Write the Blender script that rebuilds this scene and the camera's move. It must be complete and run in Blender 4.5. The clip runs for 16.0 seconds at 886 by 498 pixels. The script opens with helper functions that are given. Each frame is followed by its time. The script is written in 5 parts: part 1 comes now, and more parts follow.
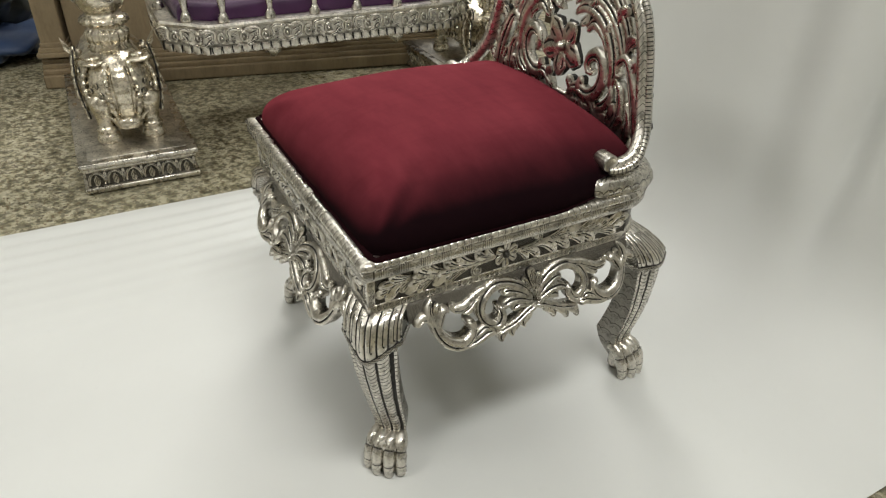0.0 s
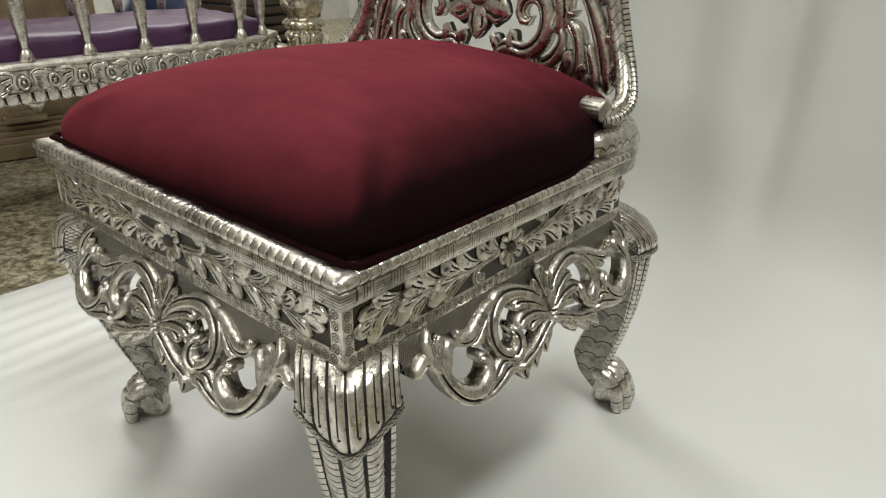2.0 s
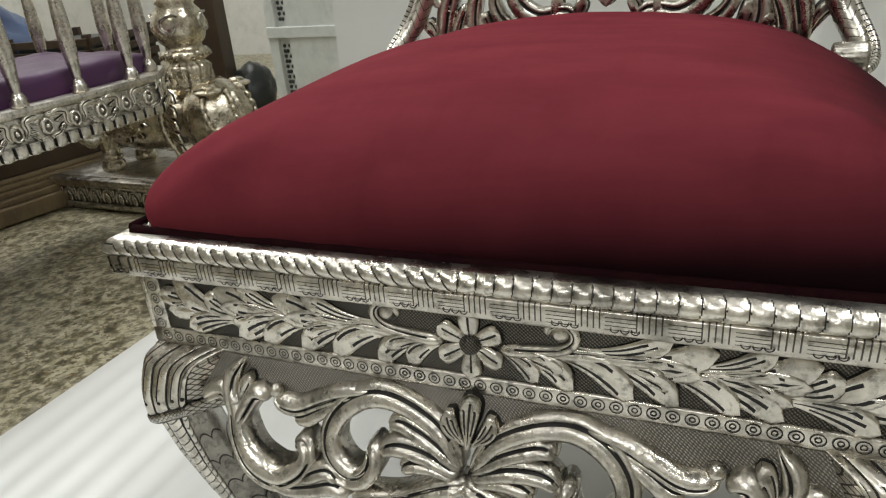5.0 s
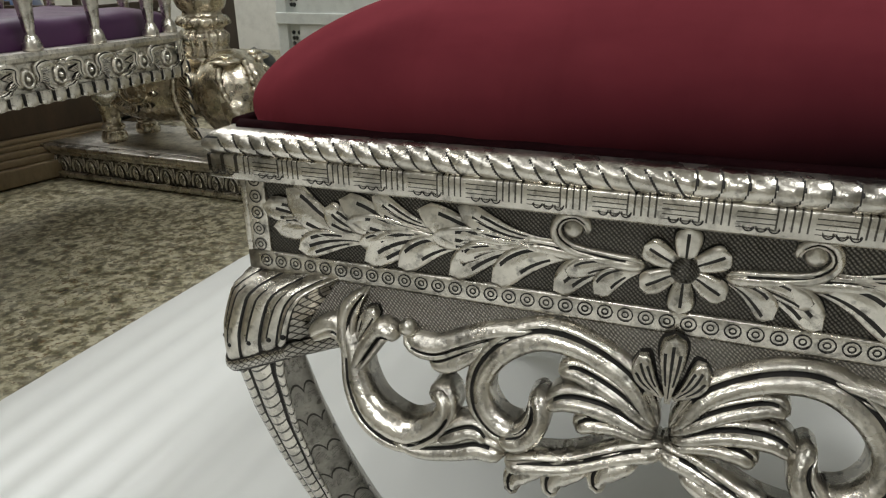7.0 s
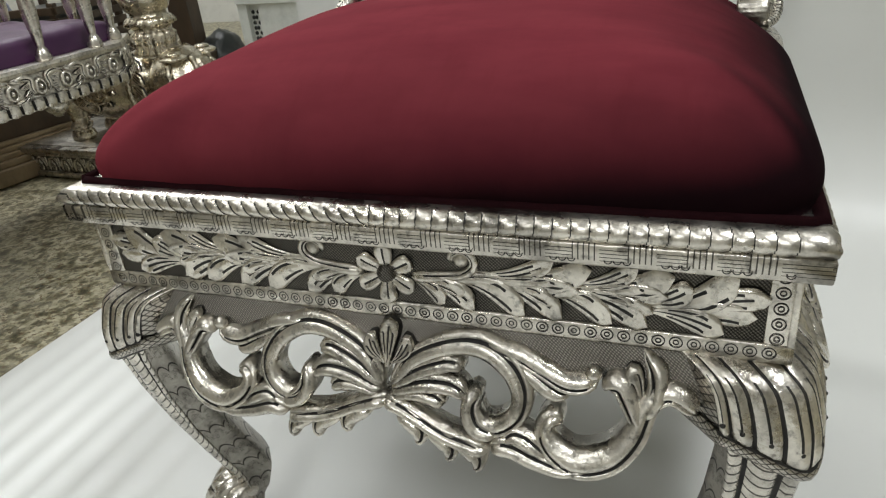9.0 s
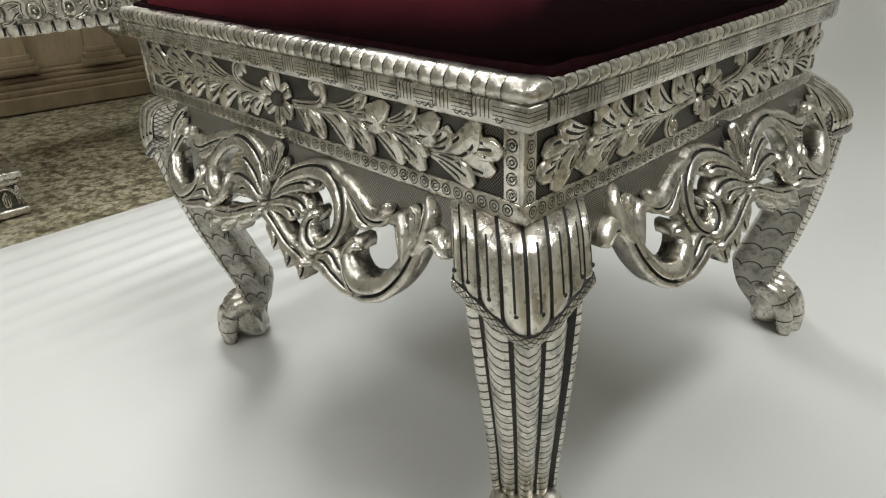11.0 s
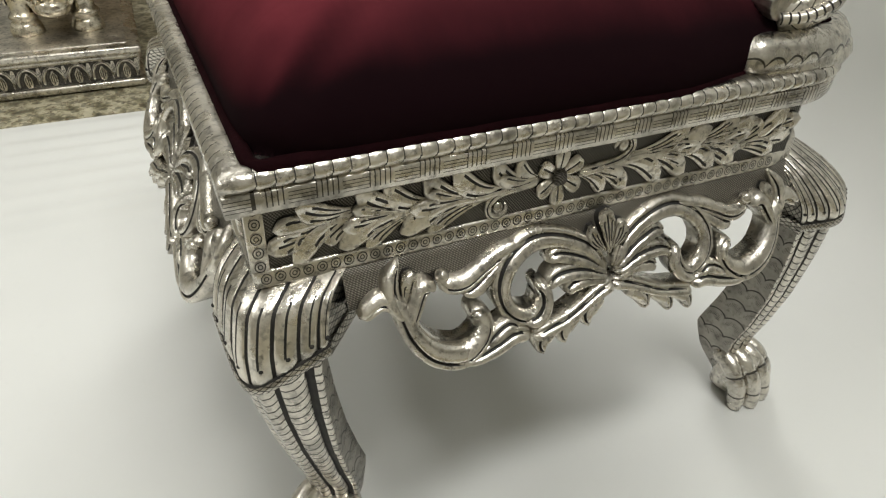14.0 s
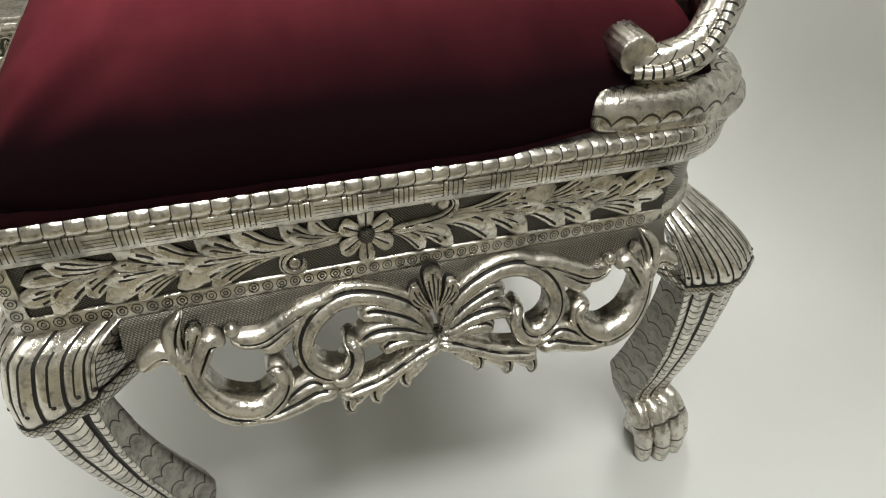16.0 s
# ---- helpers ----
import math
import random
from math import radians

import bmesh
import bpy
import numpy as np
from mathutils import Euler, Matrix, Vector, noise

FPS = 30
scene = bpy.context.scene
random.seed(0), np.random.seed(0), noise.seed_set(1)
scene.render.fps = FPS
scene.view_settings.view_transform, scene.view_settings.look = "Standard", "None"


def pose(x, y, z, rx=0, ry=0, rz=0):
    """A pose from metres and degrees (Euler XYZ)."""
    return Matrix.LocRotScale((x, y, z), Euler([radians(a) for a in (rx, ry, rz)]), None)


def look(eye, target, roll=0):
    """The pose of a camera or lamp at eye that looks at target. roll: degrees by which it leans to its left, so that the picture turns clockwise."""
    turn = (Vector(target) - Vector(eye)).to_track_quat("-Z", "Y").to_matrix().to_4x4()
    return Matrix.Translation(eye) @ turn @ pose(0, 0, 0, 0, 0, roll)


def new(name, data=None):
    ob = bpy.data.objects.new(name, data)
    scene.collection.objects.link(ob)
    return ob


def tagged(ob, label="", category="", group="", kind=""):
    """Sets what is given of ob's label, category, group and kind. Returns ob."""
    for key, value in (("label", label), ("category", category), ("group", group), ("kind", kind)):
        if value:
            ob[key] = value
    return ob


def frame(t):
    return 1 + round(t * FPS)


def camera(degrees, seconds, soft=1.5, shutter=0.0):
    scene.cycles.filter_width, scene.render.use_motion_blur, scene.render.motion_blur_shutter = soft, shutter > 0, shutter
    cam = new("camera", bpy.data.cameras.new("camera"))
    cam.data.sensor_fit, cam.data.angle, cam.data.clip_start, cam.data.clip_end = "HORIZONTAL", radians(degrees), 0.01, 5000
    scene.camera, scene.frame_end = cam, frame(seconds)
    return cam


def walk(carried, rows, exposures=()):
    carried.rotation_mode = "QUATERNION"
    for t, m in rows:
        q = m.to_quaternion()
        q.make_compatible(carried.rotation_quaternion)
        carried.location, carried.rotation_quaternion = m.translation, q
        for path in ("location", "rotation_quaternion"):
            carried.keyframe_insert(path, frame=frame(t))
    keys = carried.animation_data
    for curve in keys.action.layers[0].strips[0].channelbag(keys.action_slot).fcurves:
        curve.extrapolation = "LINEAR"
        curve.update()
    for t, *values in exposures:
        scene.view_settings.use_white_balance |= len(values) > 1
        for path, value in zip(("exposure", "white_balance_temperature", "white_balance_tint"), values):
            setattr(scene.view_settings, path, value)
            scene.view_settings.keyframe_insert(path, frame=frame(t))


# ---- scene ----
cam = camera(65.5, 16.0, soft=1.2)
PATH = [
    (0, (1.052, -0.311, 1.024), (-0.406, 0.516, -0.066), 1.8),
    (0.5, (1.02, -0.308, 0.936), (-0.42, 0.569, -0.14), 3.8),
    (1, (0.938, -0.303, 0.816), (-0.477, 0.675, -0.205), 4.6),
    (1.5, (0.816, -0.298, 0.766), (-0.46, 0.972, -0.104), 3.7),
    (2, (0.681, -0.332, 0.721), (-0.503, 1.048, -0.111), 0.8),
    (2.5, (0.561, -0.35, 0.663), (-0.67, 0.947, -0.232), 0.9),
    (3, (0.465, -0.364, 0.609), (-0.718, 0.979, -0.283), 2.4),
    (3.5, (0.379, -0.372, 0.585), (-0.754, 1.025, -0.289), 2.3),
    (4, (0.292, -0.354, 0.581), (-0.837, 1.089, -0.22), 0.8),
    (4.5, (0.223, -0.373, 0.611), (-0.735, 1.177, -0.212), -2.6),
    (5, (0.151, -0.379, 0.661), (-0.584, 1.297, -0.145), -5.0),
    (5.2, (0.112, -0.367, 0.657), (-0.545, 1.34, -0.153), -5.4),
    (7.3, (-0.001, -0.378, 0.562), (-0.681, 1.343, -0.197), 0.1),
    (7.5, (0.021, -0.391, 0.591), (-0.665, 1.297, -0.232), -0.1),
    (8, (0.067, -0.423, 0.614), (-0.668, 1.26, -0.179), -1.7),
    (8.5, (0.14, -0.428, 0.633), (-0.61, 1.238, -0.18), -4.3),
    (9, (0.224, -0.421, 0.661), (-0.464, 1.23, -0.232), -5.8),
    (9.5, (0.312, -0.393, 0.624), (-0.461, 1.203, -0.3), -4.7),
    (10, (0.409, -0.352, 0.597), (-0.593, 1.103, -0.341), -2.5),
    (10.2, (0.448, -0.349, 0.576), (-0.762, 0.995, -0.277), -3.1),
    (12.3, (0.589, -0.253, 0.564), (-0.736, 0.821, -0.48), -3.1),
    (12.5, (0.588, -0.239, 0.595), (-0.756, 0.796, -0.465), -1.9),
    (13, (0.624, -0.173, 0.63), (-0.743, 0.7, -0.539), 0.2),
    (13.5, (0.655, -0.109, 0.656), (-0.77, 0.674, -0.509), -1.0),
    (14, (0.677, -0.049, 0.681), (-0.776, 0.66, -0.496), 2.4),
    (14.5, (0.694, 0.005, 0.693), (-0.755, 0.702, -0.496), 1.9),
    (15, (0.687, 0.057, 0.713), (-0.769, 0.629, -0.533), 2.4),
    (15.5, (0.682, 0.121, 0.727), (-0.791, 0.66, -0.514), 2.4),
    (16, (0.68, 0.167, 0.727), (-0.775, 0.663, -0.552), 2.4),
]
walk(cam, [(t, look(eye, target, roll)) for t, eye, target, roll in PATH], [(0.0, 0.03, 6500, 10), (3.0, 0.03, 6500, 10), (4.5, -0.03, 6450, 10), (5.2, 0.0, 6330, 10), (7.3, -0.2, 6280, 10), (8.0, -0.12, 6270, 10), (9.0, 0.0, 6200, 10), (10.2, 0.02, 6220, 10), (12.3, 0.08, 6500, 10), (16.0, 0.13, 6480, 10)])

# ---- world and lamps ----
world = bpy.data.worlds.new("room_air")
scene.world = world
world.use_nodes = True
world.node_tree.nodes["Background"].inputs["Color"].default_value = (0.9, 0.93, 1.0, 1)
world.node_tree.nodes["Background"].inputs["Strength"].default_value = 0.03


def ceiling_lamp(x, y, z, sx, sy, power, turn=0.0, tint=(0.997, 1.0, 0.967)):
    lamp = bpy.data.lights.new("tube_glow", "AREA")
    lamp.shape, lamp.size, lamp.size_y, lamp.energy, lamp.color = "RECTANGLE", sx, sy, power, tint
    ob = new("tube_glow", lamp)
    ob.matrix_world = pose(x, y, z, 0, 0, turn)
    return ob


LAMPS = [(-1.4, -0.6, 3.3, 1.2, 1.3, 12, 0), (-0.2, -2.5, 3.3, 1.3, 0.6, 34, 0), (1.3, 0.3, 3.3, 0.6, 1.3, 52, 0), (-2.9, 1.8, 3.3, 1.6, 1.5, 96, 0)]
for row in LAMPS:
    ceiling_lamp(*row)


# ---- materials ----
class Nodes:
    """Shorthand for a material's node tree."""

    def __init__(self, name):
        self.mat = bpy.data.materials.new(name)
        self.mat.use_nodes = True
        self.tree = self.mat.node_tree
        self.bsdf = self.tree.nodes["Principled BSDF"]

    def node(self, kind, **inputs):
        n = self.tree.nodes.new(kind)
        for key, value in inputs.items():
            self.put(n.inputs[key.replace("_", " ")], value)
        return n

    def put(self, socket, value):
        if isinstance(value, bpy.types.NodeSocket):
            self.tree.links.new(value, socket)
        else:
            socket.default_value = value

    def math(self, op, a, b=0.0, c=0.0):
        n = self.tree.nodes.new("ShaderNodeMath")
        n.operation = op
        for socket, value in zip(n.inputs, (a, b, c)):
            self.put(socket, value)
        return n.outputs[0]

    def place(self, scale=1.0):
        n = self.tree.nodes.new("ShaderNodeTexCoord")
        m = self.node("ShaderNodeMapping")
        self.tree.links.new(n.outputs["Object"], m.inputs["Vector"])
        m.inputs["Scale"].default_value = (scale, scale, scale) if not isinstance(scale, tuple) else scale
        return m.outputs[0]

    def uv(self):
        n = self.tree.nodes.new("ShaderNodeTexCoord")
        s = self.node("ShaderNodeSeparateXYZ", Vector=n.outputs["UV"])
        return s.outputs[0], s.outputs[1]

    def noise(self, scale, detail=4.0, rough=0.55, where=None):
        n = self.node("ShaderNodeTexNoise", Scale=scale, Detail=detail, Roughness=rough)
        self.put(n.inputs["Vector"], where if where is not None else self.place())
        return n.outputs["Fac"]

    def ramp(self, fac, *stops):
        n = self.node("ShaderNodeValToRGB", Fac=fac)
        while len(n.color_ramp.elements) < len(stops):
            n.color_ramp.elements.new(0.5)
        for e, (p, c) in zip(n.color_ramp.elements, stops):
            e.position, e.color = p, (*c, 1) if isinstance(c, tuple) else (c, c, c, 1)
        return n.outputs["Color"]

    def mix(self, fac, a, b):
        n = self.tree.nodes.new("ShaderNodeMix")
        n.data_type = "RGBA"
        for k, v in ((0, fac), (6, a), (7, b)):
            self.put(n.inputs[k], (*v, 1) if isinstance(v, tuple) and len(v) == 3 else v)
        return n.outputs[2]

    def bump(self, height, strength=0.3, distance=0.002):
        n = self.node("ShaderNodeBump", Height=height, Strength=strength, Distance=distance)
        if self.bsdf.inputs["Normal"].is_linked:
            self.put(n.inputs["Normal"], self.bsdf.inputs["Normal"].links[0].from_socket)
        self.put(self.bsdf.inputs["Normal"], n.outputs[0])

    def done(self, **inputs):
        for key, value in inputs.items():
            if isinstance(value, tuple) and len(value) == 3:
                value = (*value, 1)
            self.put(self.bsdf.inputs[key.replace("_", " ")], value)
        return self.mat


SILVER, DARK = (0.77, 0.73, 0.655), (0.035, 0.032, 0.028)


def silver_look(name, engraved="", tone=1.0, rough=(0.17, 0.40), base=SILVER):
    """Beaten white-metal sheet with dark tarnish; engraved adds cut lines that hold the tarnish."""
    m = Nodes(name)
    stain = m.noise(26.0, 6, 0.66)
    fine = m.noise(140.0, 4)
    colour = m.ramp(stain, (0.28, tuple(c * 0.30 * tone for c in base)), (0.44, tuple(c * 0.74 * tone for c in base)), (0.60, tuple(c * tone for c in base)))
    colour = m.mix(m.ramp(fine, (0.30, 0.75), (0.43, 0.0)), colour, tuple(c * 0.2 for c in base))
    colour = m.mix(m.ramp(m.noise(75.0, 5, 0.7), (0.34, 0.55), (0.47, 0.0)), colour, tuple(c * 0.34 for c in base))
    dimple = m.node("ShaderNodeTexVoronoi", Scale=170.0)
    m.put(dimple.inputs["Vector"], m.place())
    m.bump(dimple.outputs["Distance"], 0.2, 0.0010)
    m.bump(m.noise(70.0, 3), 0.38, 0.0015)
    m.bump(m.noise(420.0, 2), 0.5, 0.0006)
    if engraved:
        u, v = m.uv()
        if engraved == "chevron":
            arc = m.math("MULTIPLY", m.math("POWER", m.math("ABSOLUTE", m.math("SUBTRACT", m.math("FRACT", u), 0.5)), 2.0), 2.2)
            cut = m.math("LESS_THAN", m.math("FRACT", m.math("SUBTRACT", v, arc)), 0.19)
        elif engraved == "scale":
            row = m.math("FLOOR", v)
            shifted = m.math("SUBTRACT", m.math("FRACT", m.math("ADD", u, m.math("MULTIPLY", row, 0.5))), 0.5)
            far = m.math("SQRT", m.math("ADD", m.math("POWER", shifted, 2.0), m.math("POWER", m.math("FRACT", v), 2.0)))
            ring = m.math("LESS_THAN", m.math("ABSOLUTE", m.math("SUBTRACT", far, 0.62)), 0.035)
            small = m.math("MULTIPLY", m.math("LESS_THAN", m.math("ABSOLUTE", m.math("SUBTRACT", far, 0.3)), 0.11), m.math("LESS_THAN", m.math("FRACT", m.math("MULTIPLY", shifted, 13.0)), 0.24))
            cut = m.math("MAXIMUM", ring, small)
        elif engraved == "weave":
            cell = m.math("MODULO", m.math("FLOOR", u), 2.0)
            across = m.math("LESS_THAN", m.math("FRACT", m.math("MULTIPLY", v, 4.0)), 0.22)
            along = m.math("LESS_THAN", m.math("FRACT", m.math("MULTIPLY", u, 5.0)), 0.26)
            cut = m.math("ADD", m.math("MULTIPLY", cell, across), m.math("MULTIPLY", m.math("SUBTRACT", 1.0, cell), along))
            cut = m.math("MULTIPLY", cut, m.math("GREATER_THAN", v, 0.012))
        elif engraved == "herring":
            bent = m.math("ABSOLUTE", m.math("SUBTRACT", m.math("FRACT", u), 0.5))
            cut = m.math("LESS_THAN", m.math("FRACT", m.math("ADD", v, m.math("MULTIPLY", bent, 1.6))), 0.10)
        else:
            one = m.math("FRACT", m.math("ADD", u, v))
            two = m.math("FRACT", m.math("SUBTRACT", u, v))
            cut = m.math("LESS_THAN", m.math("MINIMUM", one, two), 0.22)
        cut = m.math("MINIMUM", cut, 1.0)
        colour = m.mix(m.math("MULTIPLY", cut, 0.88), colour, DARK)
        m.bump(m.math("SUBTRACT", 1.0, cut), 0.7, 0.0012)
    return m.done(Base_Color=colour, Metallic=1.0, Roughness=m.ramp(m.noise(28.0, 4), (0.3, rough[0]), (0.7, rough[1])))


silver = silver_look("beaten_silver")
chevron = silver_look("silver_chevron", "chevron")
scaled = silver_look("silver_scales", "scale", 0.62, (0.25, 0.45))
woven = silver_look("silver_weave", "weave", 0.95)
herring = silver_look("silver_herringbone", "herring")
crossed = silver_look("silver_crosshatch", "cross", 0.85)
feathered = silver_look("silver_feathers", "scale", 0.95)


def ground_look(name, low, high, clean):
    """Punched and tarnished metal ground between raised ornament."""
    m = Nodes(name)
    grain = m.noise(900.0, 2)
    cuts = []
    for way in (1.0, -1.0):
        cut = m.node("ShaderNodeTexWave", Scale=230.0, Distortion=2.2, Detail=2.0)
        cut.wave_type, cut.bands_direction = "BANDS", "DIAGONAL"
        m.put(cut.inputs["Vector"], m.place((1.0, 1.0, way)))
        cuts.append(cut.outputs["Fac"])
    hatch = m.math("MULTIPLY", cuts[0], m.math("ADD", m.math("MULTIPLY", cuts[1], 0.7), 0.3))
    patch = m.noise(12.0, 4)
    colour = m.mix(hatch, low, high)
    colour = m.mix(m.ramp(patch, (0.35, 0.0), (0.7, clean)), colour, (0.5, 0.475, 0.43))
    m.bump(hatch, 0.5, 0.0008)
    m.bump(grain, 0.4, 0.0006)
    return m.done(Base_Color=colour, Metallic=0.95, Roughness=0.38)


def patina_look():
    m = Nodes("black_patina")
    return m.done(Base_Color=m.ramp(m.noise(60.0), (0.3, (0.008, 0.0075, 0.007)), (0.7, (0.04, 0.037, 0.033))), Metallic=0.3, Roughness=0.6)


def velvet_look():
    """Velvet with the light and shade of a west-combed pile painted into its colour: slopes facing west or up are
    bright, those facing east or down near-black.
    """
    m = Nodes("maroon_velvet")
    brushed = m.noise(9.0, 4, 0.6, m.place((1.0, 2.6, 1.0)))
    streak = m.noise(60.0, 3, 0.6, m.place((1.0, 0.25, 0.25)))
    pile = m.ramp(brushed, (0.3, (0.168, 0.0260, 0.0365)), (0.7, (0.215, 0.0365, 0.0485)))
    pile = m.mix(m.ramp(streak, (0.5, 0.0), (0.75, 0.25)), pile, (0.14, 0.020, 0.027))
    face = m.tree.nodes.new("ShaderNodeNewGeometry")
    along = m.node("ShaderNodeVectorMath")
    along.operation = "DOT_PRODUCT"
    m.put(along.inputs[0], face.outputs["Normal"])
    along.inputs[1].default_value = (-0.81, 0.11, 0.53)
    ruffled_facing = m.math("ADD", along.outputs["Value"], m.math("MULTIPLY", m.math("SUBTRACT", m.noise(11.0, 3, 0.55, m.place((1.0, 1.8, 1.0))), 0.5), 0.22))
    # Painted shade on the upright sides too: darker to the east, lighter to the west.
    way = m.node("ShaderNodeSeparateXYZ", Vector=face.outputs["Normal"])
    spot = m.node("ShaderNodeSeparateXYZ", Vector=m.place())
    side_shade = m.math("MULTIPLY", m.math("MULTIPLY", spot.outputs[0], -1.7), m.math("SUBTRACT", 1.0, way.outputs[2]))
    nap_shade = m.node("ShaderNodeMapRange", Value=m.math("ADD", ruffled_facing, side_shade))
    nap_shade.interpolation_type = "SMOOTHSTEP"
    nap_shade.inputs["From Min"].default_value, nap_shade.inputs["From Max"].default_value = -0.38, 0.80
    colour = m.mix(nap_shade.outputs["Result"], (0.0085, 0.0030, 0.0042), pile)
    m.bump(m.noise(900.0, 2), 0.06, 0.0005)
    m.bump(m.noise(14.0, 3, 0.5, m.place((1.0, 2.2, 1.0))), 0.05, 0.006)
    return m.done(Base_Color=colour, Roughness=0.9, Specular_IOR_Level=0.03)


def cloth_look(name, dark, light, scale=8.0, rough=0.8, sheen=0.3, gloss=0.5):
    m = Nodes(name)
    m.bump(m.noise(900.0, 2), 0.3, 0.0008)
    m.bump(m.noise(scale * 1.5, 3), 0.3, 0.006)
    return m.done(Base_Color=m.ramp(m.noise(scale, 4), (0.3, dark), (0.7, light)), Roughness=rough, Sheen_Weight=sheen, Specular_IOR_Level=gloss)


def sheet_look():
    m = Nodes("white_vinyl")
    soft = m.noise(1.6, 4)
    scuff = m.noise(26.0, 6, 0.7)
    colour = m.mix(m.ramp(scuff, (0.62, 0.0), (0.78, 0.10)), m.ramp(soft, (0.3, (0.67, 0.675, 0.65)), (0.7, (0.73, 0.735, 0.71))), (0.45, 0.44, 0.40))
    m.bump(m.noise(3.0, 3), 0.2, 0.01)
    return m.done(Base_Color=colour, Roughness=m.ramp(scuff, (0.3, 0.3), (0.7, 0.45)), Specular_IOR_Level=0.35)


def granite_look():
    m = Nodes("speckled_granite")
    warp = m.place()
    grain = m.node("ShaderNodeTexVoronoi", Scale=95.0)
    m.put(grain.inputs["Vector"], warp)
    blot = m.noise(34.0, 5, 0.65, warp)
    fleck = m.noise(120.0, 3, 0.6, warp)
    colour = m.ramp(blot, (0.32, (0.045, 0.041, 0.023)), (0.43, (0.20, 0.18, 0.105)), (0.53, (0.43, 0.395, 0.27)), (0.7, (0.56, 0.52, 0.385)))
    colour = m.mix(m.ramp(fleck, (0.57, 0.0), (0.63, 0.85)), colour, (0.13, 0.075, 0.035))
    colour = m.mix(m.ramp(grain.outputs["Color"], (0.25, 0.6), (0.5, 0.0)), colour, (0.06, 0.055, 0.038))
    dust = m.noise(2.2, 4)
    colour = m.mix(m.ramp(dust, (0.45, 0.0), (0.75, 0.15)), colour, (0.33, 0.30, 0.24))
    return m.done(Base_Color=colour, Roughness=m.ramp(dust, (0.3, 0.22), (0.7, 0.5)))


def plain_look(name, dark, light, scale=6.0, rough=0.6, metal=0.0, grain=0.0):
    m = Nodes(name)
    where = m.place((1, 1, 1)) if not grain else m.place((grain, grain, 1.0))
    colour = m.mix(m.ramp(m.noise(scale * 9, 5, 0.7, where), (0.45, 0.0), (0.75, 0.35)), m.ramp(m.noise(scale, 4, 0.6, where), (0.3, dark), (0.7, light)), tuple(c * 0.5 for c in dark))
    m.bump(m.noise(scale * 12, 3), 0.2, 0.002)
    return m.done(Base_Color=colour, Roughness=rough, Metallic=metal)


ground_metal = ground_look("tarnished_ground", (0.075, 0.07, 0.062), (0.46, 0.43, 0.385), 0.22)
sunk_metal = ground_look("blackened_ground", (0.018, 0.017, 0.015), (0.24, 0.225, 0.20), 0.08)
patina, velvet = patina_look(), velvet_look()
vinyl, granite = sheet_look(), granite_look()
purple = cloth_look("purple_satin", (0.040, 0.008, 0.046), (0.070, 0.014, 0.075), 5.0, 0.45, 0.12)
blue_cloth = cloth_look("blue_tarpaulin", (0.006, 0.02, 0.07), (0.012, 0.045, 0.13), 6.0, 0.5)
# Dark maroon piping; shade under the cushion's bulge is painted in, so nearly black.
shaded_cord = cloth_look("shaded_maroon_cord", (0.0085, 0.0024, 0.0032), (0.015, 0.0038, 0.005), 40.0, 0.9, 0.0, 0.03)
dark_plastic = plain_look("dark_plastic", (0.012, 0.014, 0.014), (0.04, 0.045, 0.042), 5.0, 0.35)
wood = plain_look("brown_painted_wood", (0.21, 0.158, 0.095), (0.35, 0.27, 0.165), 3.0, 0.5, 0.0, 3.0)
dark_wood = plain_look("dark_wood", (0.045, 0.03, 0.018), (0.085, 0.055, 0.032), 4.0, 0.45, 0.0, 3.0)
brass = silver_look("aged_silver", "", 1.1, (0.16, 0.36), (0.74, 0.675, 0.55))
satin = silver_look("satin_silver", "", 1.02, (0.28, 0.44))
wall_paint = plain_look("wall_paint", (0.56, 0.55, 0.51), (0.64, 0.63, 0.58), 1.2, 0.8)
ceiling_paint = plain_look("ceiling_paint", (0.70, 0.70, 0.68), (0.76, 0.76, 0.74), 1.0, 0.85)
white_lacquer = plain_look("white_lacquer", (0.66, 0.69, 0.66), (0.74, 0.76, 0.73), 2.0, 0.4)
cardboard = plain_look("cardboard", (0.36, 0.26, 0.15), (0.46, 0.34, 0.21), 4.0, 0.8)
glow = Nodes("tube_white")
glow_white = glow.done(Base_Color=(0.9, 0.9, 0.9), Emission_Color=(1.0, 0.97, 0.92), Emission_Strength=1.0)


# ---- building helpers ----
def finish(bm, name, mats, smooth=True):
    bmesh.ops.recalc_face_normals(bm, faces=bm.faces)
    data = bpy.data.meshes.new(name)
    bm.to_mesh(data)
    bm.free()
    for m in mats if isinstance(mats, (list, tuple)) else [mats]:
        data.materials.append(m)
    for p in data.polygons:
        p.use_smooth = smooth
    return data


def part(name, bm, mats, parent=None, label="", smooth=True):
    """Links a bmesh as one mesh object, under a thing or a part when given."""
    ob = new(name, bm if isinstance(bm, bpy.types.Mesh) else finish(bm, name, mats, smooth))
    if parent is not None:
        ob.parent = parent
    return tagged(ob, label=label)


def thing(name, label, category, at=(0, 0, 0), turn=0.0, group="", kind=""):
    ob = new(name)
    ob.matrix_world = pose(*at, 0, 0, turn)
    return tagged(ob, label, category, group, kind)


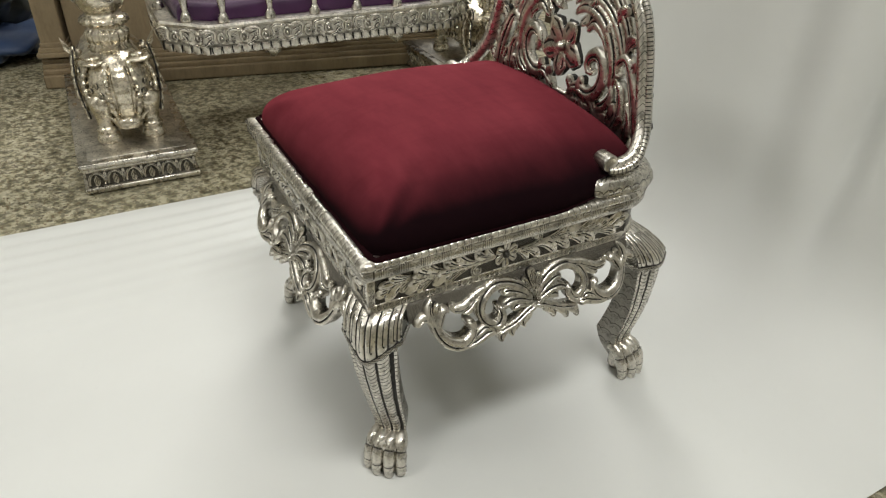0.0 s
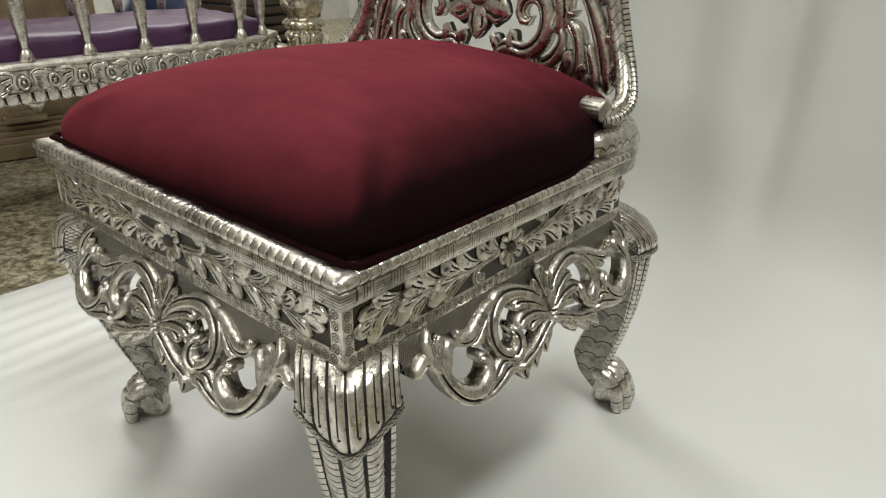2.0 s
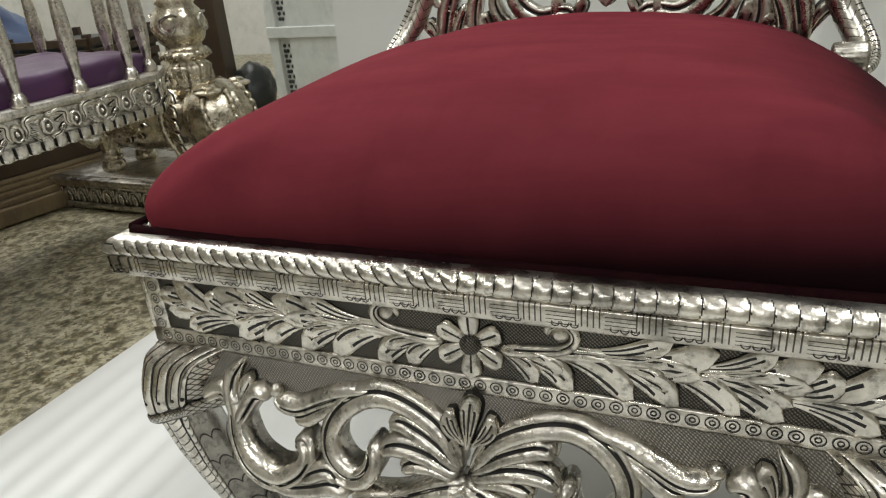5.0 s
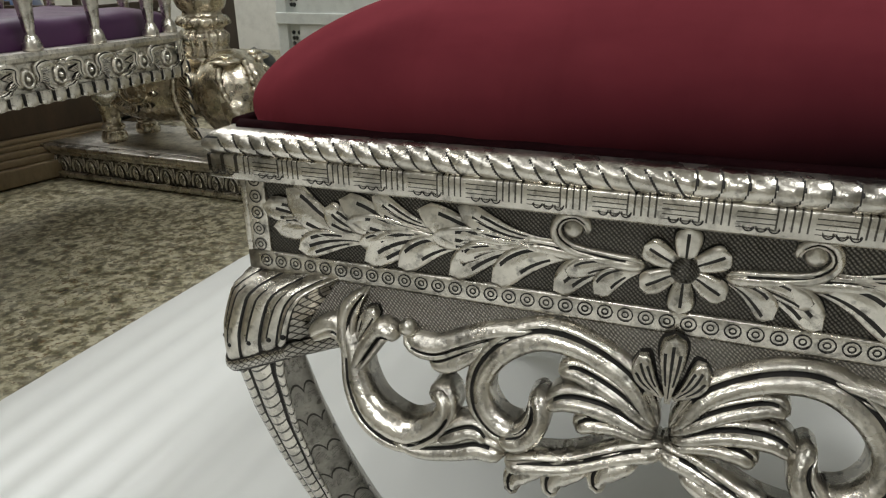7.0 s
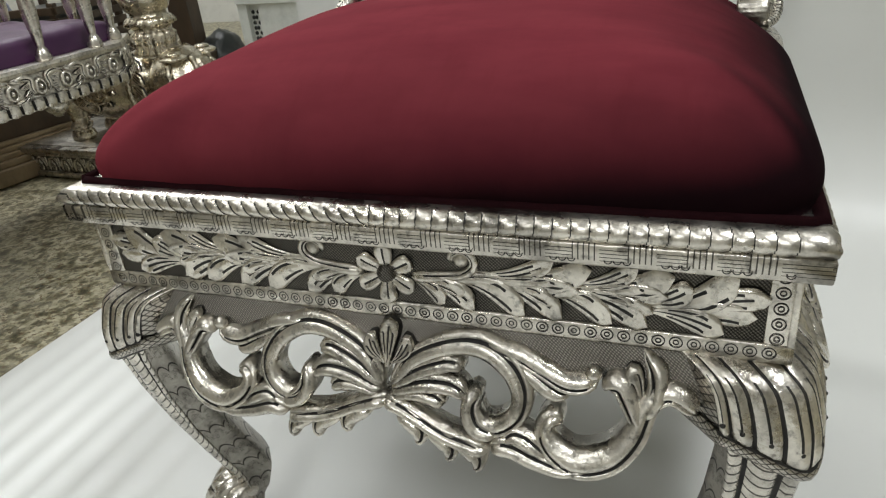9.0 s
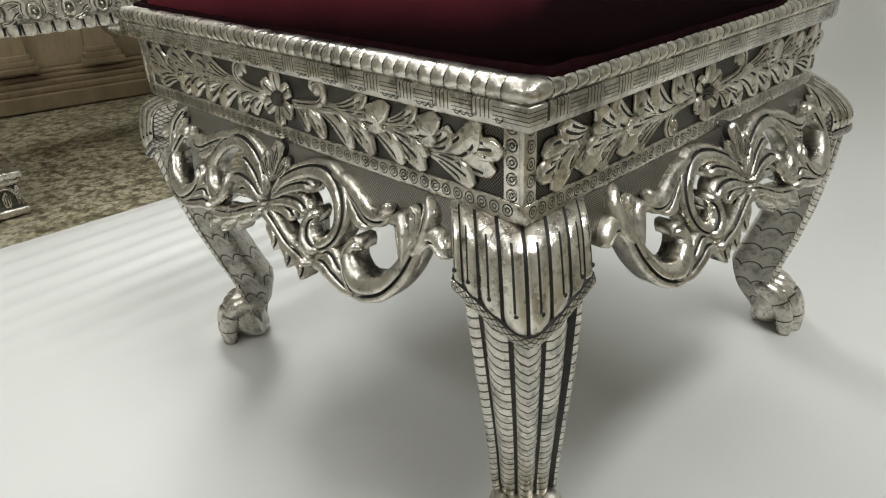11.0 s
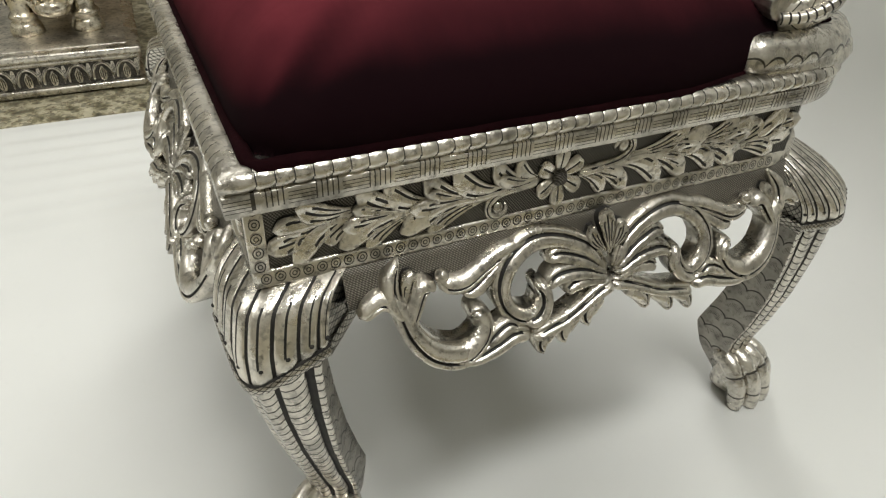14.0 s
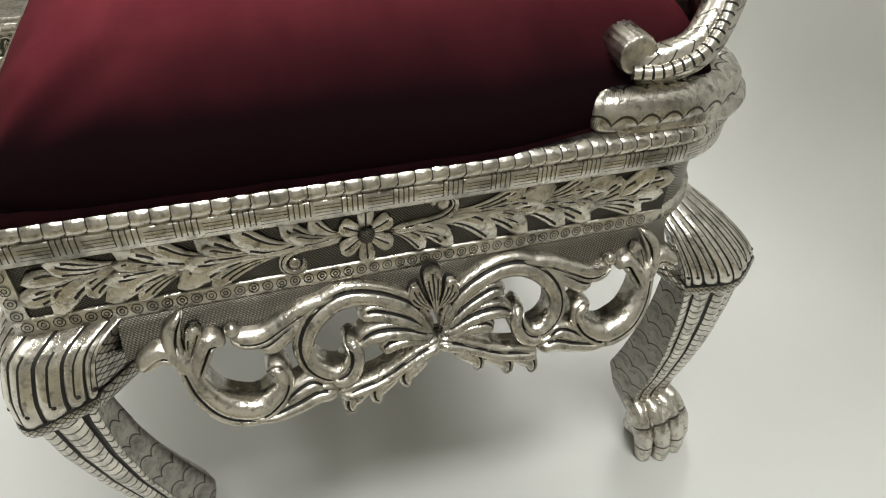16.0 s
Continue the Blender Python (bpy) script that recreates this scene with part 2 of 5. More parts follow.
def grid(bm, fn, nu, nv, loop_u=False, loop_v=False, mat=None, uv=None):
    """A sheet of quads over fn(a, b), a and b from 0 to 1. mat and uv take a and b of the face or corner."""
    layer = bm.loops.layers.uv.verify()
    verts = [[bm.verts.new(fn(i / nu, j / nv)) for j in range(nv + (not loop_v))] for i in range(nu + (not loop_u))]
    for i in range(nu):
        for j in range(nv):
            p, q = (i + 1) % len(verts), (j + 1) % len(verts[0])
            f = bm.faces.new((verts[i][j], verts[p][j], verts[p][q], verts[i][q]))
            if mat:
                f.material_index = mat((i + 0.5) / nu, (j + 0.5) / nv)
            if uv:
                for loop, (a, b) in zip(f.loops, ((i, j), (i + 1, j), (i + 1, j + 1), (i, j + 1))):
                    loop[layer].uv = uv(a / nu, b / nv)
    return verts


def box(bm, x0, x1, y0, y1, z0, z1, bevel=0.003):
    made = bmesh.ops.create_cube(bm, size=1.0, matrix=Matrix.Translation(((x0 + x1) / 2, (y0 + y1) / 2, (z0 + z1) / 2)) @ Matrix.Diagonal((x1 - x0, y1 - y0, z1 - z0, 1)))
    if bevel:
        edges = list({e for v in made["verts"] for e in v.link_edges})
        bmesh.ops.bevel(bm, geom=edges, offset=bevel, segments=2, affect="EDGES", profile=0.6)
    return bm


def lathe(bm, profile, sides=20, at=(0, 0, 0), wave=None, mat=None):
    """Turns (radius, height) pairs round the z axis; wave(angle, height) scales the radius."""
    n = len(profile) - 1

    def fn(a, b):
        r, z = profile[min(int(round(b * n)), n)]
        ang = a * math.tau
        r = r * (wave(ang, z) if wave else 1.0)
        return (at[0] + r * math.cos(ang), at[1] + r * math.sin(ang), at[2] + z)

    grid(bm, fn, sides, n, loop_u=True, mat=mat)
    return bm


def spline(points, count):
    """Points spaced evenly along a smooth curve through the given ones."""
    p = [Vector(q) for q in points]
    p = [2 * p[0] - p[1], *p, 2 * p[-1] - p[-2]]
    fine = []
    for k in range(1, len(p) - 2):
        for s in range(12):
            t = s / 12
            a, b, c, d = p[k - 1], p[k], p[k + 1], p[k + 2]
            fine.append(0.5 * ((2 * b) + (c - a) * t + (2 * a - 5 * b + 4 * c - d) * t * t + (3 * b - a - 3 * c + d) * t**3))
    fine.append(p[-2])
    steps = [0.0]
    for a, b in zip(fine, fine[1:]):
        steps.append(steps[-1] + (b - a).length)
    out = []
    for k in range(count):
        want = steps[-1] * k / (count - 1)
        i = max(j for j in range(len(steps)) if steps[j] <= want + 1e-9)
        i = min(i, len(fine) - 2)
        w = (want - steps[i]) / max(steps[i + 1] - steps[i], 1e-9)
        out.append(fine[i].lerp(fine[i + 1], w))
    return out


def interp(x, xs, ys):
    return float(np.interp(x, xs, ys))


# Cross-section of carved ornament: (across, height), with one cut line off the middle.
SECTION = [(-0.95, -1.0), (-1.0, 0.30), (-0.88, 0.66), (-0.62, 0.86), (-0.28, 1.0), (0.06, 0.94), (0.22, 0.80), (0.28, 0.52), (0.40, 0.50), (0.47, 0.70), (0.66, 0.74), (0.86, 0.58), (1.0, 0.2), (0.95, -1.0)]
GROOVES = (6, 7, 8)


def stroke(bm, points, widths, to, height, base=0.0, count=16, flip=1):
    """A carved band along 2D points: widths from start to end, to(u, v, w) lays it on its surface, base is how deep it goes."""
    mid = spline([(u, v, 0) for u, v in points], count)
    rows = []
    for k, p in enumerate(mid):
        t = (mid[min(k + 1, count - 1)] - mid[max(k - 1, 0)]).normalized()
        side = Vector((-t.y, t.x, 0)) * flip
        wid = interp(k / (count - 1), [i / (len(widths) - 1) for i in range(len(widths))], widths)
        near = min(k, count - 1 - k) / 3.0
        full = math.sqrt(max(0.0, 1 - (1 - min(near, 1.0)) ** 2)) * 0.88 + 0.12
        wid *= full
        rows.append([bm.verts.new(to(p.x + side.x * wid * a, p.y + side.y * wid * a, -base if h < 0 else height * full * h * min(1.0, 0.5 + wid / max(widths) * 0.5))) for a, h in SECTION])
    n = len(SECTION)
    for i, (a, b) in enumerate(zip(rows, rows[1:])):
        for j in range(n):
            f = bm.faces.new((a[j], a[(j + 1) % n], b[(j + 1) % n], b[j]))
            f.material_index = 1 if j in GROOVES and 0.1 < i / count < 0.84 else 0
    bm.faces.new(rows[0])
    bm.faces.new(reversed(rows[-1]))


LEAF_ACROSS = (-1.0, -0.80, -0.72, -0.54, -0.34, -0.10, 0.10, 0.34, 0.54, 0.72, 0.80, 1.0)
VEINS = {3: (0.22, 0.72), 5: (0.1, 0.86), 7: (0.22, 0.72)}


def leaf(bm, base, tip, width, to, height, bend=0.0, floor=0.002, veins=3, blunt=False, slope=0.0, comma=False, sunk=False):
    """A flat raised leaf from base to tip, bent to one side, with dark cut veins and a dark sunk edge; it rises towards its tip."""
    b, t = Vector((*base, 0)), Vector((*tip, 0))
    way = t - b
    side = Vector((-way.y, way.x, 0)).normalized()
    nu, nv = 12, 11
    dark = {5: VEINS[5]} if veins == 1 else {3: (0.12, 0.8), 7: (0.3, 0.66)} if veins == 2 else (VEINS if veins else {})

    def fn(p, q):
        k = int(round(q * nv))
        mid = b + way * p + side * bend * way.length * math.sin(math.pi * p)
        half = width * math.sin(math.pi * min(1.0, 0.14 + 0.86 * p**1.1)) ** 0.75 * (1 - 0.07 * math.cos(p * 16)) + 0.0003
        if blunt:
            half = width * (0.35 + 0.65 * p**0.7) * math.sqrt(max(0.0, 1 - p**5)) + 0.0006
        if comma:
            half = width * (0.2 + 0.8 * math.sin(math.pi / 2 * min(1.0, p / 0.78)) ** 1.6) * math.sqrt(max(0.0, 1 - max(0.0, (p - 0.78) / 0.22) ** 2)) + 0.0003
        a = LEAF_ACROSS[k]
        lift = height * ((0.0 if sunk else 0.35) + (1.0 if sunk else 0.65) * math.sin(math.pi * (0.02 + 0.66 * p))) * (1 - 0.25 * abs(a) ** 3 + slope * a)
        if k in (0, nv):
            lift = -floor
        elif k in (1, nv - 1):
            lift *= 0.35
        elif any(k in (j, j + 1) and lo < p < hi for j, (lo, hi) in dark.items()):
            lift *= 0.72
        at = mid + side * half * a
        return to(at.x, at.y, lift)

    def tone(p, q):
        j = int(q * nv)
        return 1 if j in (0, nv - 1) or (j in dark and dark[j][0] < p < dark[j][1]) else 0

    grid(bm, fn, nu, nv, mat=tone)


# ---- the setting ----
def floor_slab():
    bm = bmesh.new()
    box(bm, -4.4, 3.4, -3.6, 4.2, -0.12, -0.004, 0)
    return tagged(part("floor", bm, granite, smooth=False), "speckled beige and grey polished granite floor", "floor", kind="structure")


def room():
    for name, dims, mat, label in (
        ("wall_north", (-4.4, 3.4, 4.2, 4.35, -0.12, 3.45), wall_paint, "plain off-white painted workshop wall"),
        ("wall_south", (-4.4, 3.4, -3.75, -3.6, -0.12, 3.45), wall_paint, "plain off-white painted workshop wall"),
        ("wall_west", (-4.55, -4.4, -3.75, 4.35, -0.12, 3.45), wall_paint, "plain off-white painted workshop wall"),
        ("wall_east", (3.4, 3.55, -3.75, 4.35, -0.12, 3.45), wall_paint, "plain off-white painted workshop wall"),
    ):
        bm = bmesh.new()
        box(bm, *dims, 0)
        tagged(part(name, bm, mat, smooth=False), label, "wall", kind="structure")
    bm = bmesh.new()
    box(bm, -4.55, 3.55, -3.75, 4.35, 3.45, 3.6, 0)
    tagged(part("ceiling", bm, ceiling_paint, smooth=False), "plain white ceiling", "ceiling", kind="structure")


def tube_light(x, y, z, sx, sy):
    ob = thing("ceiling_light", "white panel light fitted under the ceiling", "light", (x, y, z), 0, "ceiling tube lights")
    bm = bmesh.new()
    box(bm, -sx / 2, sx / 2, -sy / 2, sy / 2, 0.05, 0.14, 0.01)
    part("housing", bm, white_lacquer, ob)
    bm = bmesh.new()
    box(bm, -sx / 2 + 0.03, sx / 2 - 0.03, -sy / 2 + 0.03, sy / 2 - 0.03, 0.02, 0.05, 0.008)
    part("tube", bm, glow_white, ob, "glowing white tube")


def vinyl_sheet():
    """The white sheet lies on the floor and sweeps up behind the chair; its west edge runs askew."""
    west = lambda y: -0.889 + 0.022 * y
    bm = bmesh.new()

    def fn(a, b):
        s = -3.0 + a * 6.2
        y, z = s, 0.0
        if s > 0.80:
            bend, r = min((s - 0.80) / 0.42, 1.0), 0.42
            ang = bend * math.pi / 2
            y, z = 0.80 + r * 0.636 * math.sin(ang), r * 0.636 * (1 - math.cos(ang))
            if s > 1.22:
                z += s - 1.22
                y += 0.02 * math.sin((s - 1.22) * 1.3)
        x0 = west(min(s, 1.1)) + 0.155 * min(1.0, max(0.0, (s - 0.74) / 0.30)) ** 1.5
        x = x0 + (0.735 - x0) * b
        d = x - x0
        ripple = 0.0030 * (0.6 + 0.8 * noise.noise((x * 4, y * 2.5, 7))) * math.sin(d * 105 + 5 * noise.noise((x * 3, y * 1.2, 0))) * math.exp(-((d - 0.2) / 0.32) ** 2)
        ripple += 0.002 * noise.noise((x * 3, s * 2.0, 4)) + 0.0022
        fold = 0.012 * noise.noise((x * 2.2, 0.5 * s, 9)) * min(1.0, max(0.0, (s - 1.0) / 0.6))
        up = min(1.0, max(0.0, (z - 0.12) / 0.3))
        fold += up * (0.055 * math.exp(-(((x - 0.30) / 0.045) ** 2)) + 0.018 * math.exp(-(((x - 0.12) / 0.06) ** 2)))
        return (x, y + fold, max(z + ripple, 0.0008) if s < 0.85 else z + ripple)

    grid(bm, fn, 150, 220)
    return tagged(part("backdrop_sheet", bm, vinyl), "white vinyl backdrop sheet spread over the floor and hung up behind", "backdrop sheet")


floor_slab()
room()
for row in LAMPS:
    tube_light(*row[:5])
sheet = vinyl_sheet()


# ---- the chair ----
RAIL_Z, BOX_LOW, BOX_TOP = 0.4615, 0.371, 0.441
SIDE_HALF, BACK_Y, BACK_R = 0.285, 0.556, 0.080


def seat_plan(grow, step):
    """The seat's outline, grown outwards: sharp front corners, round back corners. Yields place, outward way and length along."""
    x, y0, y1, r = SIDE_HALF + grow, -grow, BACK_Y + grow, BACK_R + grow
    runs = [((-x, y0), (x, y0)), ((x, y0), (x, y1 - r))]
    out, far = [], 0.0

    def line(p, q, normal, miter0, miter1):
        nonlocal far
        n = max(2, round(math.dist(p, q) / step))
        for k in range(n):
            w = k / n
            o = Vector((*normal, 0))
            if k == 0 and miter0:
                o = Vector((*miter0, 0))
            out.append((Vector((p[0] + (q[0] - p[0]) * w, p[1] + (q[1] - p[1]) * w, 0)), o, far + math.dist(p, q) * w))
        far += math.dist(p, q)

    def arc(cx, cy, a0, a1):
        nonlocal far
        n = max(4, round(r * abs(a1 - a0) / step))
        for k in range(n):
            a = a0 + (a1 - a0) * k / n
            out.append((Vector((cx + r * math.cos(a), cy + r * math.sin(a), 0)), Vector((math.cos(a), math.sin(a), 0)), far + r * abs(a1 - a0) * k / n))
        far += r * abs(a1 - a0)

    line((-x, y0), (x, y0), (0, -1), (-1, -1), None)
    line((x, y0), (x, y1 - r), (1, 0), (1, -1), None)
    arc(x - r, y1 - r, 0, math.pi / 2)
    line((x - r, y1), (-x + r, y1), (0, 1), None, None)
    arc(-x + r, y1 - r, math.pi / 2, math.pi)
    line((-x, y1 - r), (-x, y0), (-1, 0), None, None)
    return out


def along_plan(bm, grow, step, profile, mat=None, uv=None, shift=None):
    """Sweeps (outward, height) pairs round the seat's outline. shift(length, q) adds to the outward distance."""
    path = seat_plan(grow, step)
    n = len(path)
    layer = bm.loops.layers.uv.verify()
    rows = []
    for p, o, s in path:
        row = []
        for j, (w, z) in enumerate(profile):
            q = j / (len(profile) - 1)
            w = w + (shift(s, q) if shift else 0.0)
            row.append(bm.verts.new((p.x + o.x * w, p.y + o.y * w, z)))
        rows.append(row)
    for i in range(n):
        a, b = rows[i], rows[(i + 1) % n]
        s0 = path[i][2]
        s1 = path[i + 1][2] if i + 1 < n else s0 + step
        for j in range(len(profile) - 1):
            f = bm.faces.new((a[j], b[j], b[j + 1], a[j + 1]))
            q = (j + 0.5) / (len(profile) - 1)
            if mat:
                f.material_index = mat((s0 + s1) / 2, q)
            if uv:
                for loop, (s, k) in zip(f.loops, ((s0, j), (s1, j), (s1, j + 1), (s0, j + 1))):
                    loop[layer].uv = uv(s, k / (len(profile) - 1))


PITCH = 0.0122


def roped(s, q):
    lean = 2.1 if s < 0.29 else 0.3
    return (s / PITCH + lean * (q - 0.5) + (1.1 if s < 0.29 else 2.6) * (q - 0.5) ** 2) % 1.0


def rail_mesh():
    bm = bmesh.new()
    arc = [(0.0115 * math.cos(radians(a)) * (1.0 if a < 90 else 2.2), RAIL_Z + 0.0084 * math.sin(radians(a))) for a in range(-75, 150, 9)]
    along_plan(bm, 0.0075, PITCH / 15, arc, mat=lambda s, q: 1 if min(roped(s, q), 1 - roped(s, q)) < (0.04 if s > 0.29 else 0.055) and q < 0.9 and abs(s - 0.585) > 0.006 and (q < (0.6 if s < 0.29 else 0.72) or (s > 0.29 and roped(s, q) < 0.03)) else 0, shift=lambda s, q: 0.0015 * (abs(math.sin(math.pi * roped(s, q))) ** 0.5 - 1))
    return bm


def frieze_relief(flip_left):
    """Leaf branches to both sides of a six-petalled flower, as separate pieces: (kind, bmesh)."""
    to = lambda u, v, w: (u, -w - 0.0012, v)
    made = []

    def add(kind, fn):
        bm = bmesh.new()
        fn(bm)
        made.append((kind, bm))

    mid = 0.4095
    for k in range(6):
        a = radians(90 + 60 * k)
        add("petal", lambda bm, a=a: leaf(bm, (0.006 * math.cos(a), mid + 0.006 * math.sin(a)), (0.026 * math.cos(a), mid + 0.0255 * math.sin(a)), 0.0112, to, 0.0048, blunt=True, veins=1))
    add("flower_heart", lambda bm: lathe(bm, [(0.0, 0.0085), (0.005, 0.0075), (0.0075, 0.004), (0.0075, -0.001)], 14))
    bm = made[-1][1]
    bmesh.ops.transform(bm, matrix=Matrix.Translation((0, -0.0005, mid)) @ Matrix.Rotation(math.pi / 2, 4, "X"), verts=bm.verts)
    for sx in (1, -1):
        up = -1 if (flip_left and sx < 0) else 1
        at = lambda u, v, sx=sx, up=up: (sx * u * (1.10 if flip_left and sx > 0 else 1.0), mid + up * (v - mid))
        add("tendril", lambda bm: stroke(bm, [at(0.02, 0.4085), at(0.045, 0.4105), at(0.064, 0.4145), at(0.0725, 0.4225), at(0.0705, 0.431), at(0.062, 0.4345), at(0.0545, 0.4295), at(0.0545, 0.423)], (0.0055, 0.005, 0.004, 0.0035, 0.003), to, 0.0046, 0.001, 24, sx))
        bud = lambda bm: bmesh.ops.create_uvsphere(bm, u_segments=12, v_segments=8, radius=1.0, matrix=Matrix.Translation((at(0.0625, 0)[0], -0.002, at(0, 0.4262)[1])) @ Matrix.Diagonal((0.0058, 0.0032, 0.0056, 1)))
        add("bud", bud)
        add("stem", lambda bm: stroke(bm, [at(0.02, 0.4075), at(0.055, 0.4105), at(0.09, 0.4125), at(0.125, 0.4085), at(0.16, 0.4105), at(0.2, 0.4035)], (0.005, 0.0055, 0.005, 0.0055, 0.005, 0.004), to, 0.0034, 0.001, 34, sx))
        sprays = [
            (0.022, 0.4060, 0.0475, 0.3885, 0.0068, 0.13), (0.028, 0.4065, 0.0715, 0.3868, 0.0082, 0.15), (0.024, 0.4075, 0.066, 0.3990, 0.0060, 0.08),
            (0.074, 0.4165, 0.132, 0.4325, 0.0074, -0.10), (0.078, 0.4140, 0.158, 0.4280, 0.0098, -0.09), (0.082, 0.4115, 0.150, 0.4105, 0.0084, 0.03),
            (0.055, 0.4095, 0.110, 0.3862, 0.0092, 0.14), (0.078, 0.4100, 0.1375, 0.3872, 0.0094, 0.14), (0.095, 0.4085, 0.134, 0.3985, 0.0060, 0.08),
            (0.145, 0.4150, 0.189, 0.4330, 0.0072, -0.10), (0.140, 0.4120, 0.2125, 0.4285, 0.0100, -0.09), (0.148, 0.4100, 0.209, 0.4130, 0.0082, 0.03),
            (0.122, 0.4075, 0.1725, 0.3872, 0.0086, 0.13), (0.132, 0.4060, 0.1965, 0.3880, 0.0098, 0.13), (0.158, 0.4075, 0.2, 0.3995, 0.0060, 0.06),
            (0.192, 0.4070, 0.224, 0.4215, 0.0086, -0.10), (0.192, 0.4040, 0.2515, 0.4320, 0.0112, -0.14), (0.196, 0.4000, 0.2455, 0.3895, 0.0084, 0.08), (0.2, 0.4015, 0.2645, 0.4035, 0.0092, 0.03),
        ]
        for n, row in enumerate(sprays):
            add("leaf", lambda bm, r=row, n=n: leaf(bm, at(r[0], r[1]), at(r[2], r[3]), r[4] * (1.42 if r[3] < 0.392 else 1.24), to, 0.0046 + 0.0006 * (n % 3), r[5] * sx * up, veins=2 + n % 2, slope=0.2 * sx * (1 if r[5] > 0 else -1), comma=True, sunk=True))
        for n, (u0, v0, u1, v1, wide, bend) in enumerate(sprays):
            if u1 - u0 > 0.04:
                between = (u0 + 0.30 * (u1 - u0), v0 + 0.12 * (v1 - v0)), (u1 - 0.004, v0 + 0.52 * (v1 - v0))
                add("leaf", lambda bm: leaf(bm, at(*between[0]), at(*between[1]), wide * 0.62, to, 0.0034, bend * 0.8 * sx * up, veins=2, slope=0.2 * sx, comma=True, sunk=True))
        add("leaf", lambda bm: leaf(bm, at(0.212, 0.4055), at(0.2715, 0.4185), 0.0105, to, 0.0056, 0.03 * sx * up, comma=True, sunk=True))
    return [(kind, finish(bm, kind, [sunk_metal if kind == "flower_heart" else silver, patina])) for kind, bm in made]


def ring_marks(length, vertical=False):
    """Two-ring stamps in a row along x, or up z."""
    bm = bmesh.new()
    n = int(length / 0.0116)
    for k in range(n):
        c = (k - (n - 1) / 2) * length / n
        for r in (0.0043, 0.0018):
            for i in range(12):
                a0, a1 = math.tau * i / 12, math.tau * (i + 1) / 12
                q = []
                for rr, a in ((r - 0.0004, a0), (r + 0.0004, a0), (r + 0.0004, a1), (r - 0.0004, a1)):
                    x, z = rr * math.cos(a), rr * math.sin(a)
                    q.append(bm.verts.new((x if vertical else c + x, -0.0005, c + z if vertical else z)))
                bm.faces.new(q)
    return bm


def slant(v):
    return 0.002 + 0.52 * max(0.0, 0.367 - v)


def apron_to(u, v, w):
    return (u, -slant(v) - w, v)


def apron_plate(first=-0.241, last=0.241):
    """Plain hatched plate above the scrolls, with a waved lower edge."""
    us = [0.0, 0.02, 0.05, 0.08, 0.10, 0.124, 0.142, 0.165, 0.19, 0.215, 0.28]
    low = [0.338, 0.342, 0.353, 0.356, 0.349, 0.346, 0.3395, 0.347, 0.338, 0.342, 0.335]
    bm = bmesh.new()

    def fn(a, b):
        u = first + (last - first) * a
        lo = interp(abs(u), us, low)
        ring = ((0, 0.003), (0.33, 0.003), (0.66, 0.003), (1, 0.003), (1, -0.012), (0, -0.012))[int(round(b * 6)) % 6]
        v = 0.3725 + (lo - 0.3725) * ring[0]
        return apron_to(u, v, ring[1] - 0.003)

    grid(bm, fn, 64, 6, loop_v=True)
    return bm


